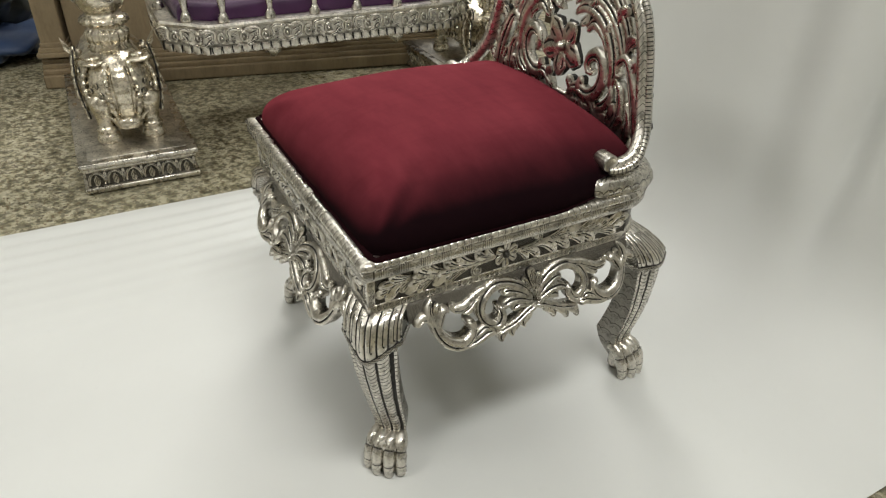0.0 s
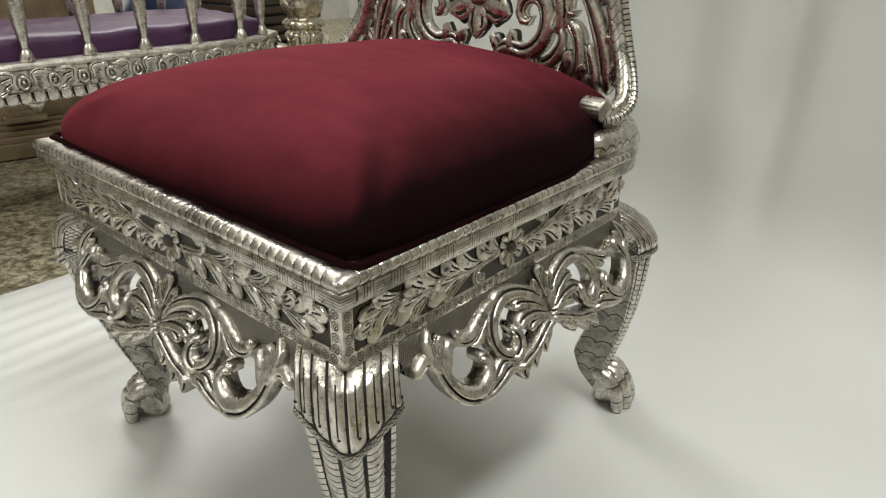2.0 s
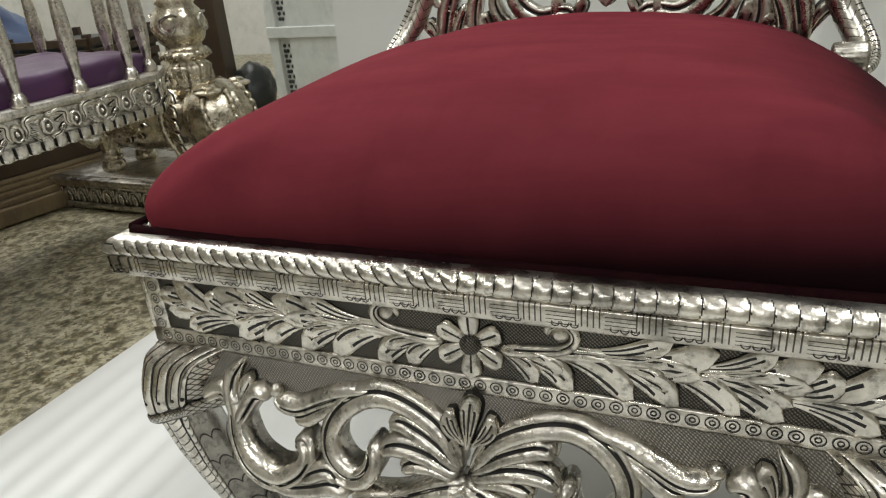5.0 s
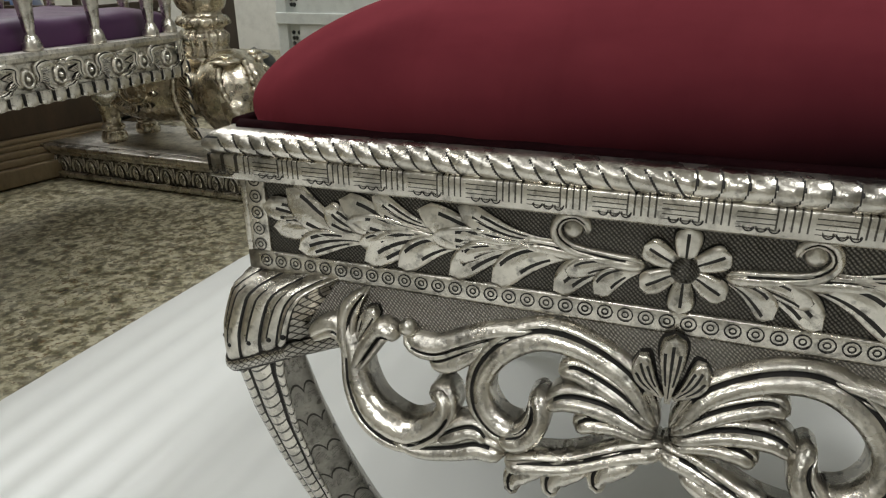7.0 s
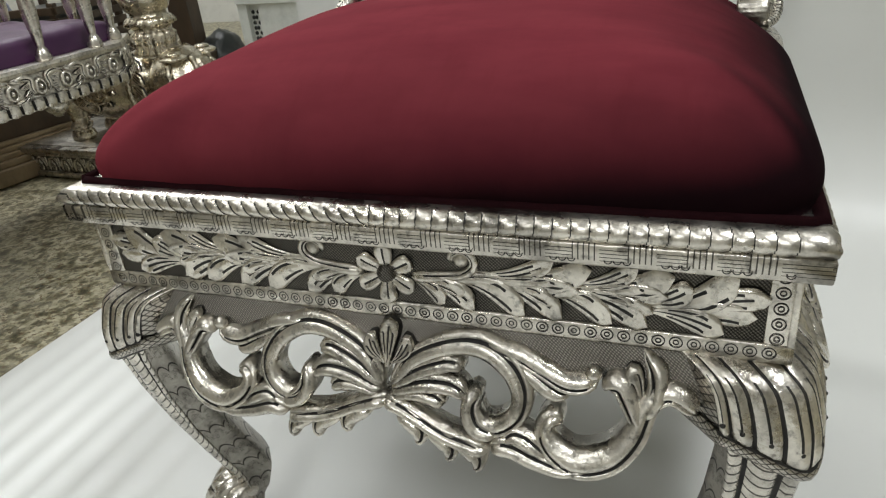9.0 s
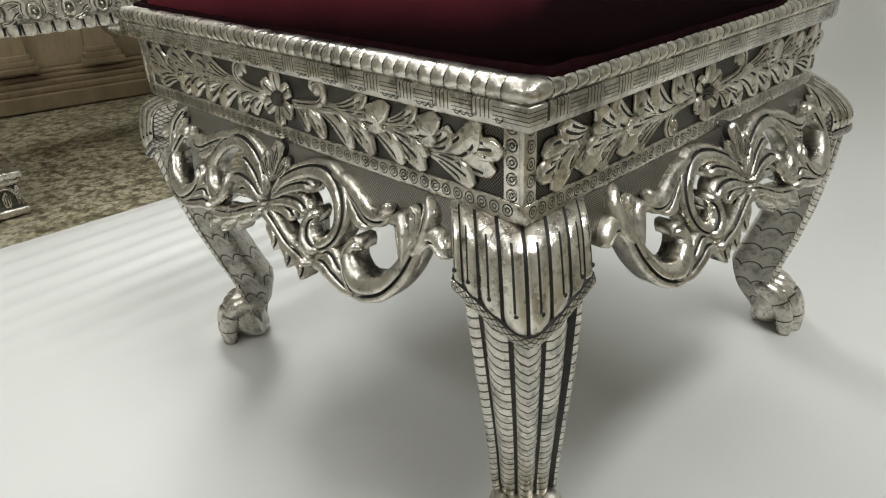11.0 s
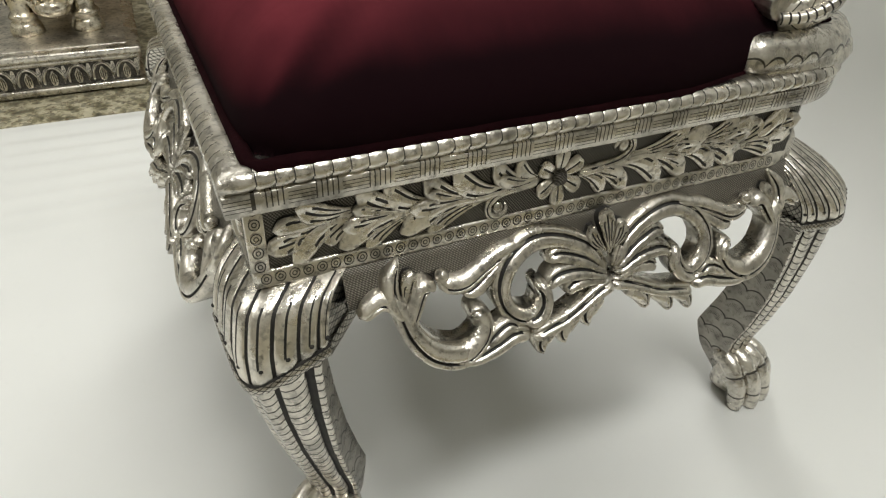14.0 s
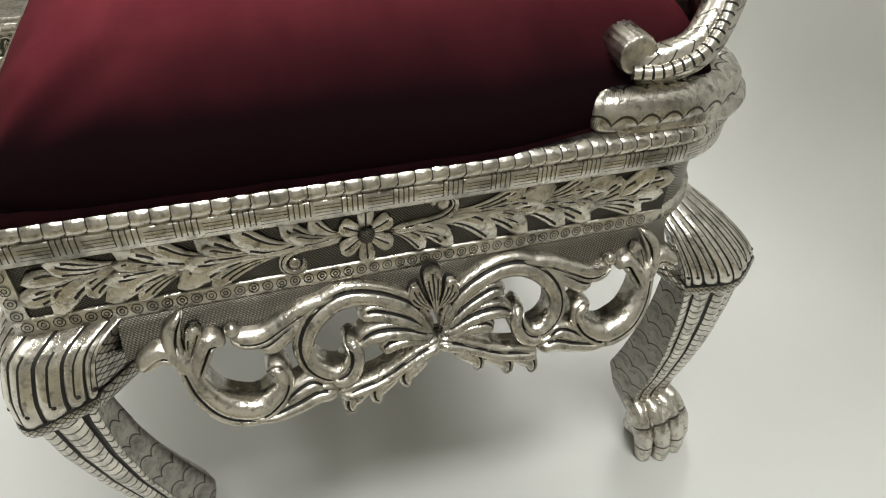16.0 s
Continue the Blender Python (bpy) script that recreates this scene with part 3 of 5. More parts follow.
def apron_scrolls():
    """Pierced scrolls and leaves, mirrored about the middle: (kind, bmesh)."""
    to, made = apron_to, []

    def add(kind, fn):
        bm = bmesh.new()
        fn(bm)
        made.append((kind, bm))

    for sx in (1, -1):
        m = lambda *pts, sx=sx: [(sx * u, v) for u, v in pts]

        def band(kind, pts, widths, height=0.0075, base=0.012, count=22, turn=1):
            add(kind, lambda bm: stroke(bm, m(*pts), widths, to, height, base, count, turn * sx))

        # Main arch that rolls under into a leafy curl.
        band("scroll", ((0.003, 0.320), (0.020, 0.3425), (0.049, 0.356), (0.076, 0.3588), (0.098, 0.349), (0.110, 0.333), (0.109, 0.317), (0.097, 0.3055), (0.083, 0.3035), (0.0755, 0.309), (0.0765, 0.316)), (0.0045, 0.0078, 0.0082, 0.0085, 0.0092, 0.0096, 0.0092, 0.0078, 0.006, 0.004), 0.0095, 0.014, 48)
        band("leaf", ((0.094, 0.3000), (0.0795, 0.3035), (0.0722, 0.3125), (0.0725, 0.3215), (0.0785, 0.3255)), (0.0040, 0.0074, 0.0084, 0.0080, 0.0060), 0.0125, 0.012, 22, -1)
        # Branch with a split leaf and a bud at its end.
        band("leaf", ((0.078, 0.3592), (0.104, 0.3552), (0.124, 0.348), (0.142, 0.341), (0.158, 0.3425), (0.1635, 0.350)), (0.004, 0.0062, 0.0068, 0.0072, 0.0076, 0.006), 0.0085, 0.012, 28, -1)
        band("leaf", ((0.103, 0.3515), (0.119, 0.342), (0.135, 0.3335), (0.146, 0.3318)), (0.003, 0.0066, 0.0074, 0.003), 0.007, 0.012, 18)
        add("bud", lambda bm: bmesh.ops.create_uvsphere(bm, u_segments=14, v_segments=10, radius=0.0062, matrix=Matrix.Translation(to(sx * 0.1622, 0.3505, 0.005))))
        # Big lower scroll with a knob and an upright leaf.
        band("scroll", ((0.234, 0.333), (0.2245, 0.3402), (0.2135, 0.3432), (0.2015, 0.3345), (0.193, 0.313), (0.178, 0.2965), (0.154, 0.2895), (0.1355, 0.2975), (0.1285, 0.3095), (0.1345, 0.317), (0.1425, 0.3135)), (0.0062, 0.0075, 0.0076, 0.0085, 0.0095, 0.010, 0.010, 0.0092, 0.0082, 0.0068, 0.0052), 0.0105, 0.014, 50)
        band("leaf", ((0.1965, 0.319), (0.189, 0.334), (0.1815, 0.3455), (0.1735, 0.3448), (0.1715, 0.3395)), (0.004, 0.0066, 0.0078, 0.0078, 0.0045), 0.0125, 0.012, 22)
        band("leaf", ((0.1985, 0.325), (0.2055, 0.342), (0.2052, 0.356), (0.195, 0.369)), (0.004, 0.0072, 0.0078, 0.0018), 0.011, 0.008, 22)
        add("leaf", lambda bm: leaf(bm, (sx * 0.1965, 0.333), (sx * 0.187, 0.3595), 0.0066, to, 0.010, -0.05 * sx, 0.006, 2, comma=True))
        # Lower rail of the apron.
        band("scroll", ((-0.003, 0.3118), (0.010, 0.3095), (0.024, 0.3048), (0.05, 0.2948), (0.074, 0.2905), (0.0885, 0.2875)), (0.0062, 0.006, 0.0056, 0.0056, 0.006, 0.0062), 0.0105, 0.011, 30)
        band("scroll", ((0.0875, 0.2905), (0.104, 0.2935), (0.122, 0.2885), (0.144, 0.2845), (0.166, 0.2885)), (0.0062, 0.0072, 0.0062, 0.005, 0.003), 0.0095, 0.012, 24)
        band("leaf", ((0.0985, 0.2955), (0.1075, 0.3022), (0.1185, 0.2998), (0.133, 0.2915)), (0.004, 0.006, 0.0066, 0.003), 0.0105, 0.01, 18)
        # Curled leaf lobes hugging the lower rail.
        for u0, v0, size in ((0.010, 0.3040, 1.0), (0.036, 0.2965, 1.0), (0.061, 0.2915, 0.9)):
            band("leaf", ((u0, v0), (u0 + 0.012 * size, v0 - 0.0030 * size), (u0 + 0.021 * size, v0 - 0.0085 * size), (u0 + 0.0215 * size, v0 - 0.0150 * size), (u0 + 0.0165 * size, v0 - 0.0160 * size)), (0.0040, 0.0076 * size, 0.0086 * size, 0.0074 * size, 0.0052), 0.0098, 0.010, 20)
        # Fan of leaves above the tie.
        band("leaf", ((0.003, 0.3205), (0.026, 0.3345), (0.047, 0.3425), (0.0565, 0.3432), (0.0635, 0.339)), (0.0032, 0.0062, 0.0068, 0.0066, 0.0048), 0.0095, 0.009, 26)
        band("leaf", ((0.003, 0.3175), (0.030, 0.3272), (0.051, 0.3292), (0.062, 0.3262), (0.0685, 0.320)), (0.0032, 0.006, 0.0074, 0.0072, 0.005), 0.0115, 0.009, 26)
        band("leaf", ((0.004, 0.3145), (0.025, 0.3195), (0.041, 0.3188), (0.0505, 0.3135)), (0.0032, 0.0052, 0.0066, 0.0056), 0.0095, 0.009, 22)
        add("leaf", lambda bm: leaf(bm, (sx * 0.003, 0.338), (sx * 0.0185, 0.3585), 0.0076, lambda u, v, w: to(u, v, w + 0.002), 0.0075, -0.1 * sx, 0.004, 3, comma=True))
    add("leaf", lambda bm: leaf(bm, (0, 0.336), (0, 0.3718), 0.0092, lambda u, v, w: to(u, v, w + 0.003), 0.008, 0.0, 0.005, 3, comma=True))
    return [(kind, finish(bm, kind, [silver, patina])) for kind, bm in made]


LEG_Z = [0.0, 0.03, 0.06, 0.095, 0.135, 0.19, 0.246, 0.30, 0.326, 0.355, 0.374]
LEG_OUT = [-0.018, -0.02, -0.018, -0.013, 0.0, 0.014, 0.023, 0.028, 0.027, 0.022, 0.012]
LEG_BEND = [0.016, 0.016, 0.016, 0.015, 0.0135, 0.0095, 0.004, 0.0, 0.0, 0.0, 0.0]
LEG_IN = [-0.034, -0.046, -0.066, -0.077, -0.062, -0.044, -0.03, -0.02, -0.018, -0.018, -0.02]
LEG_HALF = [0.011, 0.023, 0.031, 0.033, 0.034, 0.037, 0.041, 0.0445, 0.0455, 0.0455, 0.0455]
RIB_STEPS = (0.0, 0.09, 0.25, 0.5, 0.75, 0.92)


FLUTES = 8


def collar_z(t, back=False):
    """Height of the collar's top at a distance t from the leg's ridge: level at the back, a V at the front."""
    return 0.306 if back else 0.298 + 0.72 * (math.sqrt(t * t + 0.00008) - 0.009)


def drop(t, back=False):
    """How far the leg's front falls back at a distance t from its ridge."""
    return (0.46 if back else 0.95) * (math.sqrt(t * t + 0.0003) - 0.0173)


def leg_lean(k, side=0.0):
    """The legs rake backwards, and a little sideways, towards the floor."""
    return Matrix(((1, 0, -side, 0.345 * side), (0, 1, -k, 0.345 * k), (0, 0, 1, 0), (0, 0, 0, 1)))


def leg_out(z, back):
    """How far the front ridge stands out at a height; the front legs draw in more towards the foot."""
    return interp(z, LEG_Z, LEG_OUT) - (0.0 if back else interp(z, LEG_Z, LEG_BEND))


def leg_mesh(back):
    """Cabriole leg that swings out along x: five ribs in front, flat engraved flanks."""
    bm = bmesh.new()
    nu = 30

    def across(a):
        k = a * nu
        rib, step = int(k // 6), k % 6
        lo = RIB_STEPS[int(step)] if rib < 5 else 0.0
        return min((rib + lo) / 5, 1.0)

    def front(a, b):
        x = across(a)
        ang = radians(84) * (2 * x - 1)
        z = (collar_z(0.0455 * math.sin(ang), back) + 0.002) * b
        h, out = interp(z, LEG_Z, LEG_HALF), leg_out(z, back)
        rib = 0.005 * (abs(math.sin(5 * math.pi * x)) ** 0.7 - 1)
        return (out - 0.0015 - drop(h * math.sin(ang), back) + rib * math.cos(ang), (h + rib) * math.sin(ang), z)

    def is_groove(a):
        frac = (across(a - 0.5 / nu) * 5) % 1
        return 0.04 < a < 0.96 and (frac < 0.01 or frac > 0.9)

    grid(bm, front, nu, 40, mat=lambda a, b: 2 if is_groove(a) else 0, uv=lambda a, b: (across(a) * 5, b * 0.312 / 0.0092))
    for sy in (1, -1):

        def flank(a, b, sy=sy):
            z = (0.302 if back else 0.346) * b
            h, out, inner = interp(z, LEG_Z, LEG_HALF), leg_out(z, back), interp(z, LEG_Z, LEG_IN) - (0.0 if back else 0.3 * interp(z, LEG_Z, LEG_BEND))
            x0 = out - 0.0015 - drop(h * 0.9945, back)
            return (x0 + (min(inner, x0 - 0.012) - x0) * a, sy * (h - 0.005) * (1 - 0.12 * a), z)

        grid(bm, flank, 4, 28, mat=lambda a, b: 1, uv=lambda a, b: (a * 1.9, b * 10.5))

    def rear(a, b):
        z = (0.302 if back else 0.346) * b
        h = interp(z, LEG_Z, LEG_HALF) - 0.005
        inner = min(interp(z, LEG_Z, LEG_IN) - (0.0 if back else 0.3 * interp(z, LEG_Z, LEG_BEND)), leg_out(z, back) - 0.0425 * min(1.0, z / 0.08) ** 2)
        return (inner - 0.004 * math.sin(math.pi * a), 0.88 * h * (2 * a - 1), z)

    grid(bm, rear, 4, 28, mat=lambda a, b: 1, uv=lambda a, b: (a * 2, b * 8.5))
    bmesh.ops.remove_doubles(bm, verts=bm.verts, dist=0.0002)
    return finish(bm, "leg", [chevron, scaled, patina])


def knee_at(a, b, lift, back):
    ang = radians(80) * (2 * a - 1)
    top = 0.373
    half = 0.024 + 0.021 * math.sin(math.pi / 2 * b) ** 0.8 if back else 0.048
    t = half * math.sin(ang)
    low = collar_z(t, back)
    z = top + (low - top) * b
    out = interp(z, LEG_Z, LEG_OUT) + 0.001 - (0.052 * (1 - b) ** 2.2 if back else 0.009 * (1 - b) + 0.024 * max(0.0, 1 - b / 0.25) ** 2)
    fall = 0.52 if back else 0.97
    return (out - fall * (math.sqrt(t * t + 0.0002) - 0.0141) + 0.003 * math.sin(math.pi * b) + lift * 0.75, t + lift * (0.15 if back else 0.6) * math.sin(ang), z)


def knee_mesh(back):
    """Fluted shell over the top of a leg, closed at both sides."""
    bm = bmesh.new()
    nu = FLUTES * 8
    steps = (0.0, 0.08, 0.2, 0.45, 0.55, 0.8, 0.86, 0.92)

    def across(a):
        k = int(round(a * nu))
        return min((k // 8 + steps[k % 8]) / FLUTES, 1.0) if k < nu else 1.0

    def fn(a, b):
        x = across(a)
        ends = math.sqrt(max(0.0, 1 - max(0.0, (b - 0.82) / 0.18) ** 2))
        return knee_at(x, b, 0.0056 * abs(math.sin(FLUTES * math.pi * x)) ** 0.6 * (0.35 + 0.65 * b) * (0.4 + 0.6 * ends), back)

    def groove(a, b):
        f = (across(a - 0.5 / nu) * FLUTES) % 1
        return 1 if ((f < 0.01 or f > 0.91) and 0.05 < b < 0.99) or (0.44 < f < 0.47 and 0.15 < b < 0.78) else 0

    grid(bm, fn, nu, 18, mat=groove)
    for k in range(FLUTES):
        dot = bmesh.ops.create_uvsphere(bm, u_segments=8, v_segments=6, radius=0.0021, matrix=Matrix.Translation(Vector(fn((k * 8 + 4) / nu, 0.8)) - Vector((0.0013, 0, 0))))
        for f in {f for v in dot["verts"] for f in v.link_faces}:
            f.material_index = 1
    for end in (0.0, 1.0):

        def side(a, b, end=end):
            x, t, z = knee_at(end, b, 0.0, back)
            inner = x - 0.003 - 0.03 * b if back else min(-0.06, x - 0.004)
            return (x + (inner - x) * a, t * (1 - 0.12 * a), z - 0.004 * a)

        grid(bm, side, 4, 8, mat=lambda a, b: 2, uv=lambda a, b: (a * 4, b * 9))
    bmesh.ops.remove_doubles(bm, verts=bm.verts, dist=0.0001)
    return finish(bm, "knee", [silver, patina, crossed])


def collar_mesh(back):
    bm = bmesh.new()

    def fn(a, b):
        ang = radians(82) * (2 * a - 1)
        under = max(0.0, b - 6 / 7) * 7
        b = min(b * 7 / 6, 1.0)
        t = (0.0455 if back else 0.0488) * math.sin(ang)
        z = collar_z(t, back) + 0.002 - 0.0125 * b
        proud = 0.0055 - 0.004 * abs(2 * b - 1) ** 3
        out = interp(z, LEG_Z, LEG_OUT) + proud - 0.022 * under
        return (out - (0.52 if back else 0.97) * (math.sqrt(t * t + 0.0002) - 0.0141), (t + proud * 0.5 * math.sin(ang)) * (1 - 0.3 * under), z)

    for end in (0.0, 1.0):

        def wrap(a, b, end=end):
            x, t, z = fn(end, b)
            return (x + (min(-0.056, x - 0.01) - x) * a, t * (1 - 0.10 * a), z - 0.003 * a)

        grid(bm, wrap, 3, 7, uv=lambda a, b: (a * 6, b * 3.4))
    grid(bm, fn, 24, 7, mat=lambda a, b: 1 if b < 0.14 or 0.71 < b < 0.85 else 0, uv=lambda a, b: (a * 22, b * 3.4))
    return finish(bm, "collar", [crossed, patina])


def toe_mesh(back):
    """One clawed toe bent over the floor."""
    bm = bmesh.new()
    path = spline([(-0.040, 0, 0.060), (-0.022 - back, 0, 0.065), (-0.004 - back, 0, 0.056), (0.006 - back, 0, 0.040), (0.011 - back, 0, 0.022), (0.0125 - back, 0, 0.004)], 44)
    radii = [0.010, 0.0125, 0.0135, 0.0122, 0.013, 0.012, 0.0115, 0.0095]

    def fn(a, b):
        k = int(round(b * 43))
        p = path[k]
        t = (path[min(k + 1, 43)] - path[max(k - 1, 0)]).normalized()
        n = Vector((t.z, 0, -t.x))
        r = interp(b, [i / 7 for i in range(8)], radii) * (0.93 if k in (19, 20, 32, 33) else 1.0)
        ang = a * math.tau
        q = p - n * r * math.cos(ang) * -1.0 + Vector((0, 1, 0)) * r * 0.92 * math.sin(ang)
        return (q.x, q.y, max(q.z, 0.0012))

    grid(bm, fn, 12, 43, loop_u=True, mat=lambda a, b: 1 if int(b * 43) in (19, 32) else 0)
    bmesh.ops.contextual_create(bm, geom=[e for e in bm.edges if e.is_boundary and max(v.co.z for v in e.verts) < 0.03])
    return finish(bm, "toe", [silver, sunk_metal])


def paw_mesh():
    """Body of the foot behind the toes."""
    bm = bmesh.new()

    def fn(a, b):
        ang, up = a * math.tau, b * math.pi
        ca, sa, cb, sb = math.cos(ang), math.sin(ang), math.cos(up), math.sin(up)
        soft = lambda q: math.copysign(abs(q) ** 0.7, q)
        return (-0.021 + 0.023 * soft(ca) * soft(sb) - 0.010 * cb, 0.030 * soft(sa) * soft(sb), 0.036 - 0.0345 * soft(cb))

    grid(bm, fn, 20, 12, loop_u=True)
    return finish(bm, "paw", [silver])


def cushion_point(a, b):
    """The stuffed seat: a from west to east, b from front to back, where it stays high against the panel."""
    x, y = 2 * a - 1, 2 * b - 1
    deep = abs(y) if y < 0 else abs(y) ** 4.0
    rim = min(1.0, (abs(x) ** 14 + deep**14) ** (1 / 14))
    h = (1 - rim**4.4) ** 0.56
    px, py = x * 0.2945, (0.267 + y * 0.263)
    back = min(1.0, max(0.0, (py - 0.33) / 0.12))
    px *= 1 - 0.058 * back * back * (3 - 2 * back)
    puff = 0.007 * noise.noise((px * 5, py * 5, 1))
    near = max(0.0, 1 - math.hypot(px - 0.27, py - 0.02) / 0.16) + max(0.0, 1 - math.hypot(px + 0.27, py - 0.02) / 0.16)
    pleat = 0.0022 * near * math.sin(math.atan2(py + 0.03, abs(px) - 0.33) * 22 + 3 * noise.noise((px * 9, py * 9, 3)))
    drag = 0.0016 * noise.noise((px * 26, py * 7, 8)) * (1 - h) * 4 * h
    bulge = 0.028 * math.sin(math.pi * min(1.0, h * 1.1)) * (1 - h)
    crown = 0.020 * (1 - x * x) * (1 - min(1.0, deep) ** 2)
    return (px * (1 + bulge * 2.0), py + bulge * y * (0.25 if y < 0 else 0), 0.466 + (0.092 - 0.003 * y - 0.004 * x * y + puff * (1 - rim**4)) * h + crown + pleat * h + drag)


def warp(k):
    """Crowds samples towards both ends."""
    return 0.5 - 0.5 * math.cos(math.pi * k)


def tube(bm, path, radius, sides=10, mat=None, flat=1.0, uv=None):
    """A round bar along 3D points, closed at both ends."""
    count, rows = len(path), []
    layer = bm.loops.layers.uv.verify() if uv else None
    for k, p in enumerate(path):
        t = (path[min(k + 1, count - 1)] - path[max(k - 1, 0)]).normalized()
        s = t.cross(Vector((0, 0, 1)))
        s = s.normalized() if s.length > 0.05 else Vector((1, 0, 0))
        n = s.cross(t)
        r = radius(k / (count - 1)) if callable(radius) else radius
        rows.append([bm.verts.new(p + s * r * math.cos(math.tau * i / sides) + n * r * flat * math.sin(math.tau * i / sides)) for i in range(sides)])
    for i, (a, b) in enumerate(zip(rows, rows[1:])):
        for j in range(sides):
            f = bm.faces.new((a[j], a[(j + 1) % sides], b[(j + 1) % sides], b[j]))
            if mat:
                f.material_index = mat((i + 0.5) / count, (j + 0.5) / sides)
            if uv:
                for loop, (k, q) in zip(f.loops, ((i, j), (i, j + 1), (i + 1, j + 1), (i + 1, j))):
                    loop[layer].uv = uv(k / (count - 1), q / sides)
    bm.faces.new(rows[0])
    bm.faces.new(reversed(rows[-1]))


def arch_path():
    half = [(0.266, 0.452, 0.510), (0.274, 0.472, 0.513), (0.276, 0.497, 0.526), (0.261, 0.520, 0.556), (0.245, 0.531, 0.59), (0.233, 0.535, 0.627), (0.224, 0.537, 0.66), (0.21, 0.538, 0.71), (0.19, 0.539, 0.748), (0.15, 0.540, 0.79), (0.08, 0.541, 0.822)]
    return half + [(0, 0.541, 0.832)] + [(-x, y, z) for x, y, z in reversed(half)]


def build_chair():
    chair = thing("chair", "low silver-clad carved chair with a maroon velvet seat", "chair")
    # Seat box, bands and rail.
    bm = bmesh.new()
    along_plan(bm, -0.001, 0.012, [(-0.02, BOX_LOW), (0.0, BOX_LOW), (0.0, 0.39), (0.0, 0.42), (0.0, BOX_TOP), (0.0, 0.462), (-0.03, 0.465), (-0.26, 0.466)])
    seat_frame = part("seat_frame", bm, ground_metal, chair, "tarnished metal-clad seat frame")
    bm = bmesh.new()
    woven_profile = [(0.0, 0.4335), (0.013, 0.4375), (0.0158, 0.4388), (0.0165, 0.4400), (0.0167, 0.4427), (0.0168, 0.4429), (0.0170, 0.4538), (0.0160, 0.4550), (0.004, 0.4556)]
    along_plan(bm, 0.0, 0.009, woven_profile, uv=lambda s, q: (s / 0.018, 0.0 if q < 0.7 else 0.999))
    part("woven_band", bm, woven, chair, "flat band chased with a basket weave")
    bm = rail_mesh()
    part("top_rail", bm, [silver, patina], chair, "roped silver edge moulding")
    bm = bmesh.new()
    along_plan(bm, 0.0, 0.011, [(-0.001, BOX_LOW - 0.002), (0.003, BOX_LOW - 0.0015), (0.0036, BOX_LOW), (0.0036, 0.3825), (0.003, 0.3838), (-0.001, 0.384)])
    part("lower_band", bm, silver, chair, "narrow silver band with stamped rings")

    def scallops():
        made = bmesh.new()
        for p, o, s in seat_plan(0.0174, 0.0060):
            if o.length > 1.1 or s > 0.585 or int(s / 0.018) % 2:
                continue
            t = Vector((-o.y, o.x, 0))
            for r in (0.0025,):
                for k in range(7):
                    a0, a1 = math.pi * (1 + k / 7), math.pi * (1 + (k + 1) / 7)
                    made.faces.new([made.verts.new(p + t * rr * math.cos(a) + Vector((0, 0, 0.4442 + rr * math.sin(a)))) for rr, a in ((r - 0.0004, a0), (r + 0.0004, a0), (r + 0.0004, a1), (r - 0.0004, a1))])
        return made

    tagged(part("scallop_border", scallops(), patina, chair), kind="stuff")
    sides = {
        "front": (Matrix.Identity(4), Matrix.Identity(4)),
        "east": (Matrix.Translation((SIDE_HALF, 0.2405, 0)) @ Matrix.Rotation(math.pi / 2, 4, "Z") @ Matrix.Diagonal((0.86, 1, 1, 1)), Matrix.Translation((SIDE_HALF, 0.290, 0)) @ Matrix.Rotation(math.pi / 2, 4, "Z") @ Matrix.Diagonal((0.96, 1, 1, 1))),
        "west": (Matrix.Translation((-SIDE_HALF, 0.2405, 0)) @ Matrix.Rotation(-math.pi / 2, 4, "Z") @ Matrix.Diagonal((0.86, 1, 1, 1)), Matrix.Translation((-SIDE_HALF, 0.290, 0)) @ Matrix.Rotation(-math.pi / 2, 4, "Z") @ Matrix.Diagonal((0.96, 1, 1, 1))),
    }
    front_relief, side_relief = frieze_relief(False), frieze_relief(True)
    plate_data = {"front": finish(apron_plate(), "apron", [ground_metal]), "east": finish(apron_plate(-0.241, 0.222), "apron", [ground_metal]), "west": finish(apron_plate(-0.222, 0.241), "apron", [ground_metal])}
    scroll_data = apron_scrolls()
    for side, (m_frieze, m_apron) in sides.items():
        bm = bmesh.new()
        box(bm, -0.271, 0.298 if side == "east" else 0.271, -0.0012, 0.003, 0.383, 0.4355, 0.0003)
        frieze = part("frieze", bm, sunk_metal, chair, "carved leaf frieze with a six-petalled flower")
        frieze.matrix_basis = m_frieze
        ends = {"front": (-0.2775, 0.2775), "east": (-0.2775,), "west": (0.2775,)}[side]
        for x in ends:
            bm = bmesh.new()
            box(bm, x - 0.0075, x + 0.0075, -0.0035, 0.001, 0.384, 0.4352, 0.0008)
            part("end_strip", bm, silver, frieze)
        for kind, data in side_relief if side == "east" else front_relief:
            part(kind, data, None, frieze)
        marks = ring_marks(0.56 if side == "front" else 0.56)
        bmesh.ops.translate(marks, vec=(0, -0.0036, 0.3775), verts=marks.verts)
        part("stamped_border", marks, patina, frieze, "stamped double rings")
        for x in ends:
            marks = ring_marks(0.058, True)
            bmesh.ops.translate(marks, vec=(x, -0.0036, 0.412), verts=marks.verts)
            part("stamped_border", marks, patina, frieze)
        apron = part("apron", plate_data[side], None, chair, "pierced apron of silver acanthus scrolls")
        apron.matrix_basis = m_apron
        for kind, data in scroll_data:
            part(kind, data, None, apron)
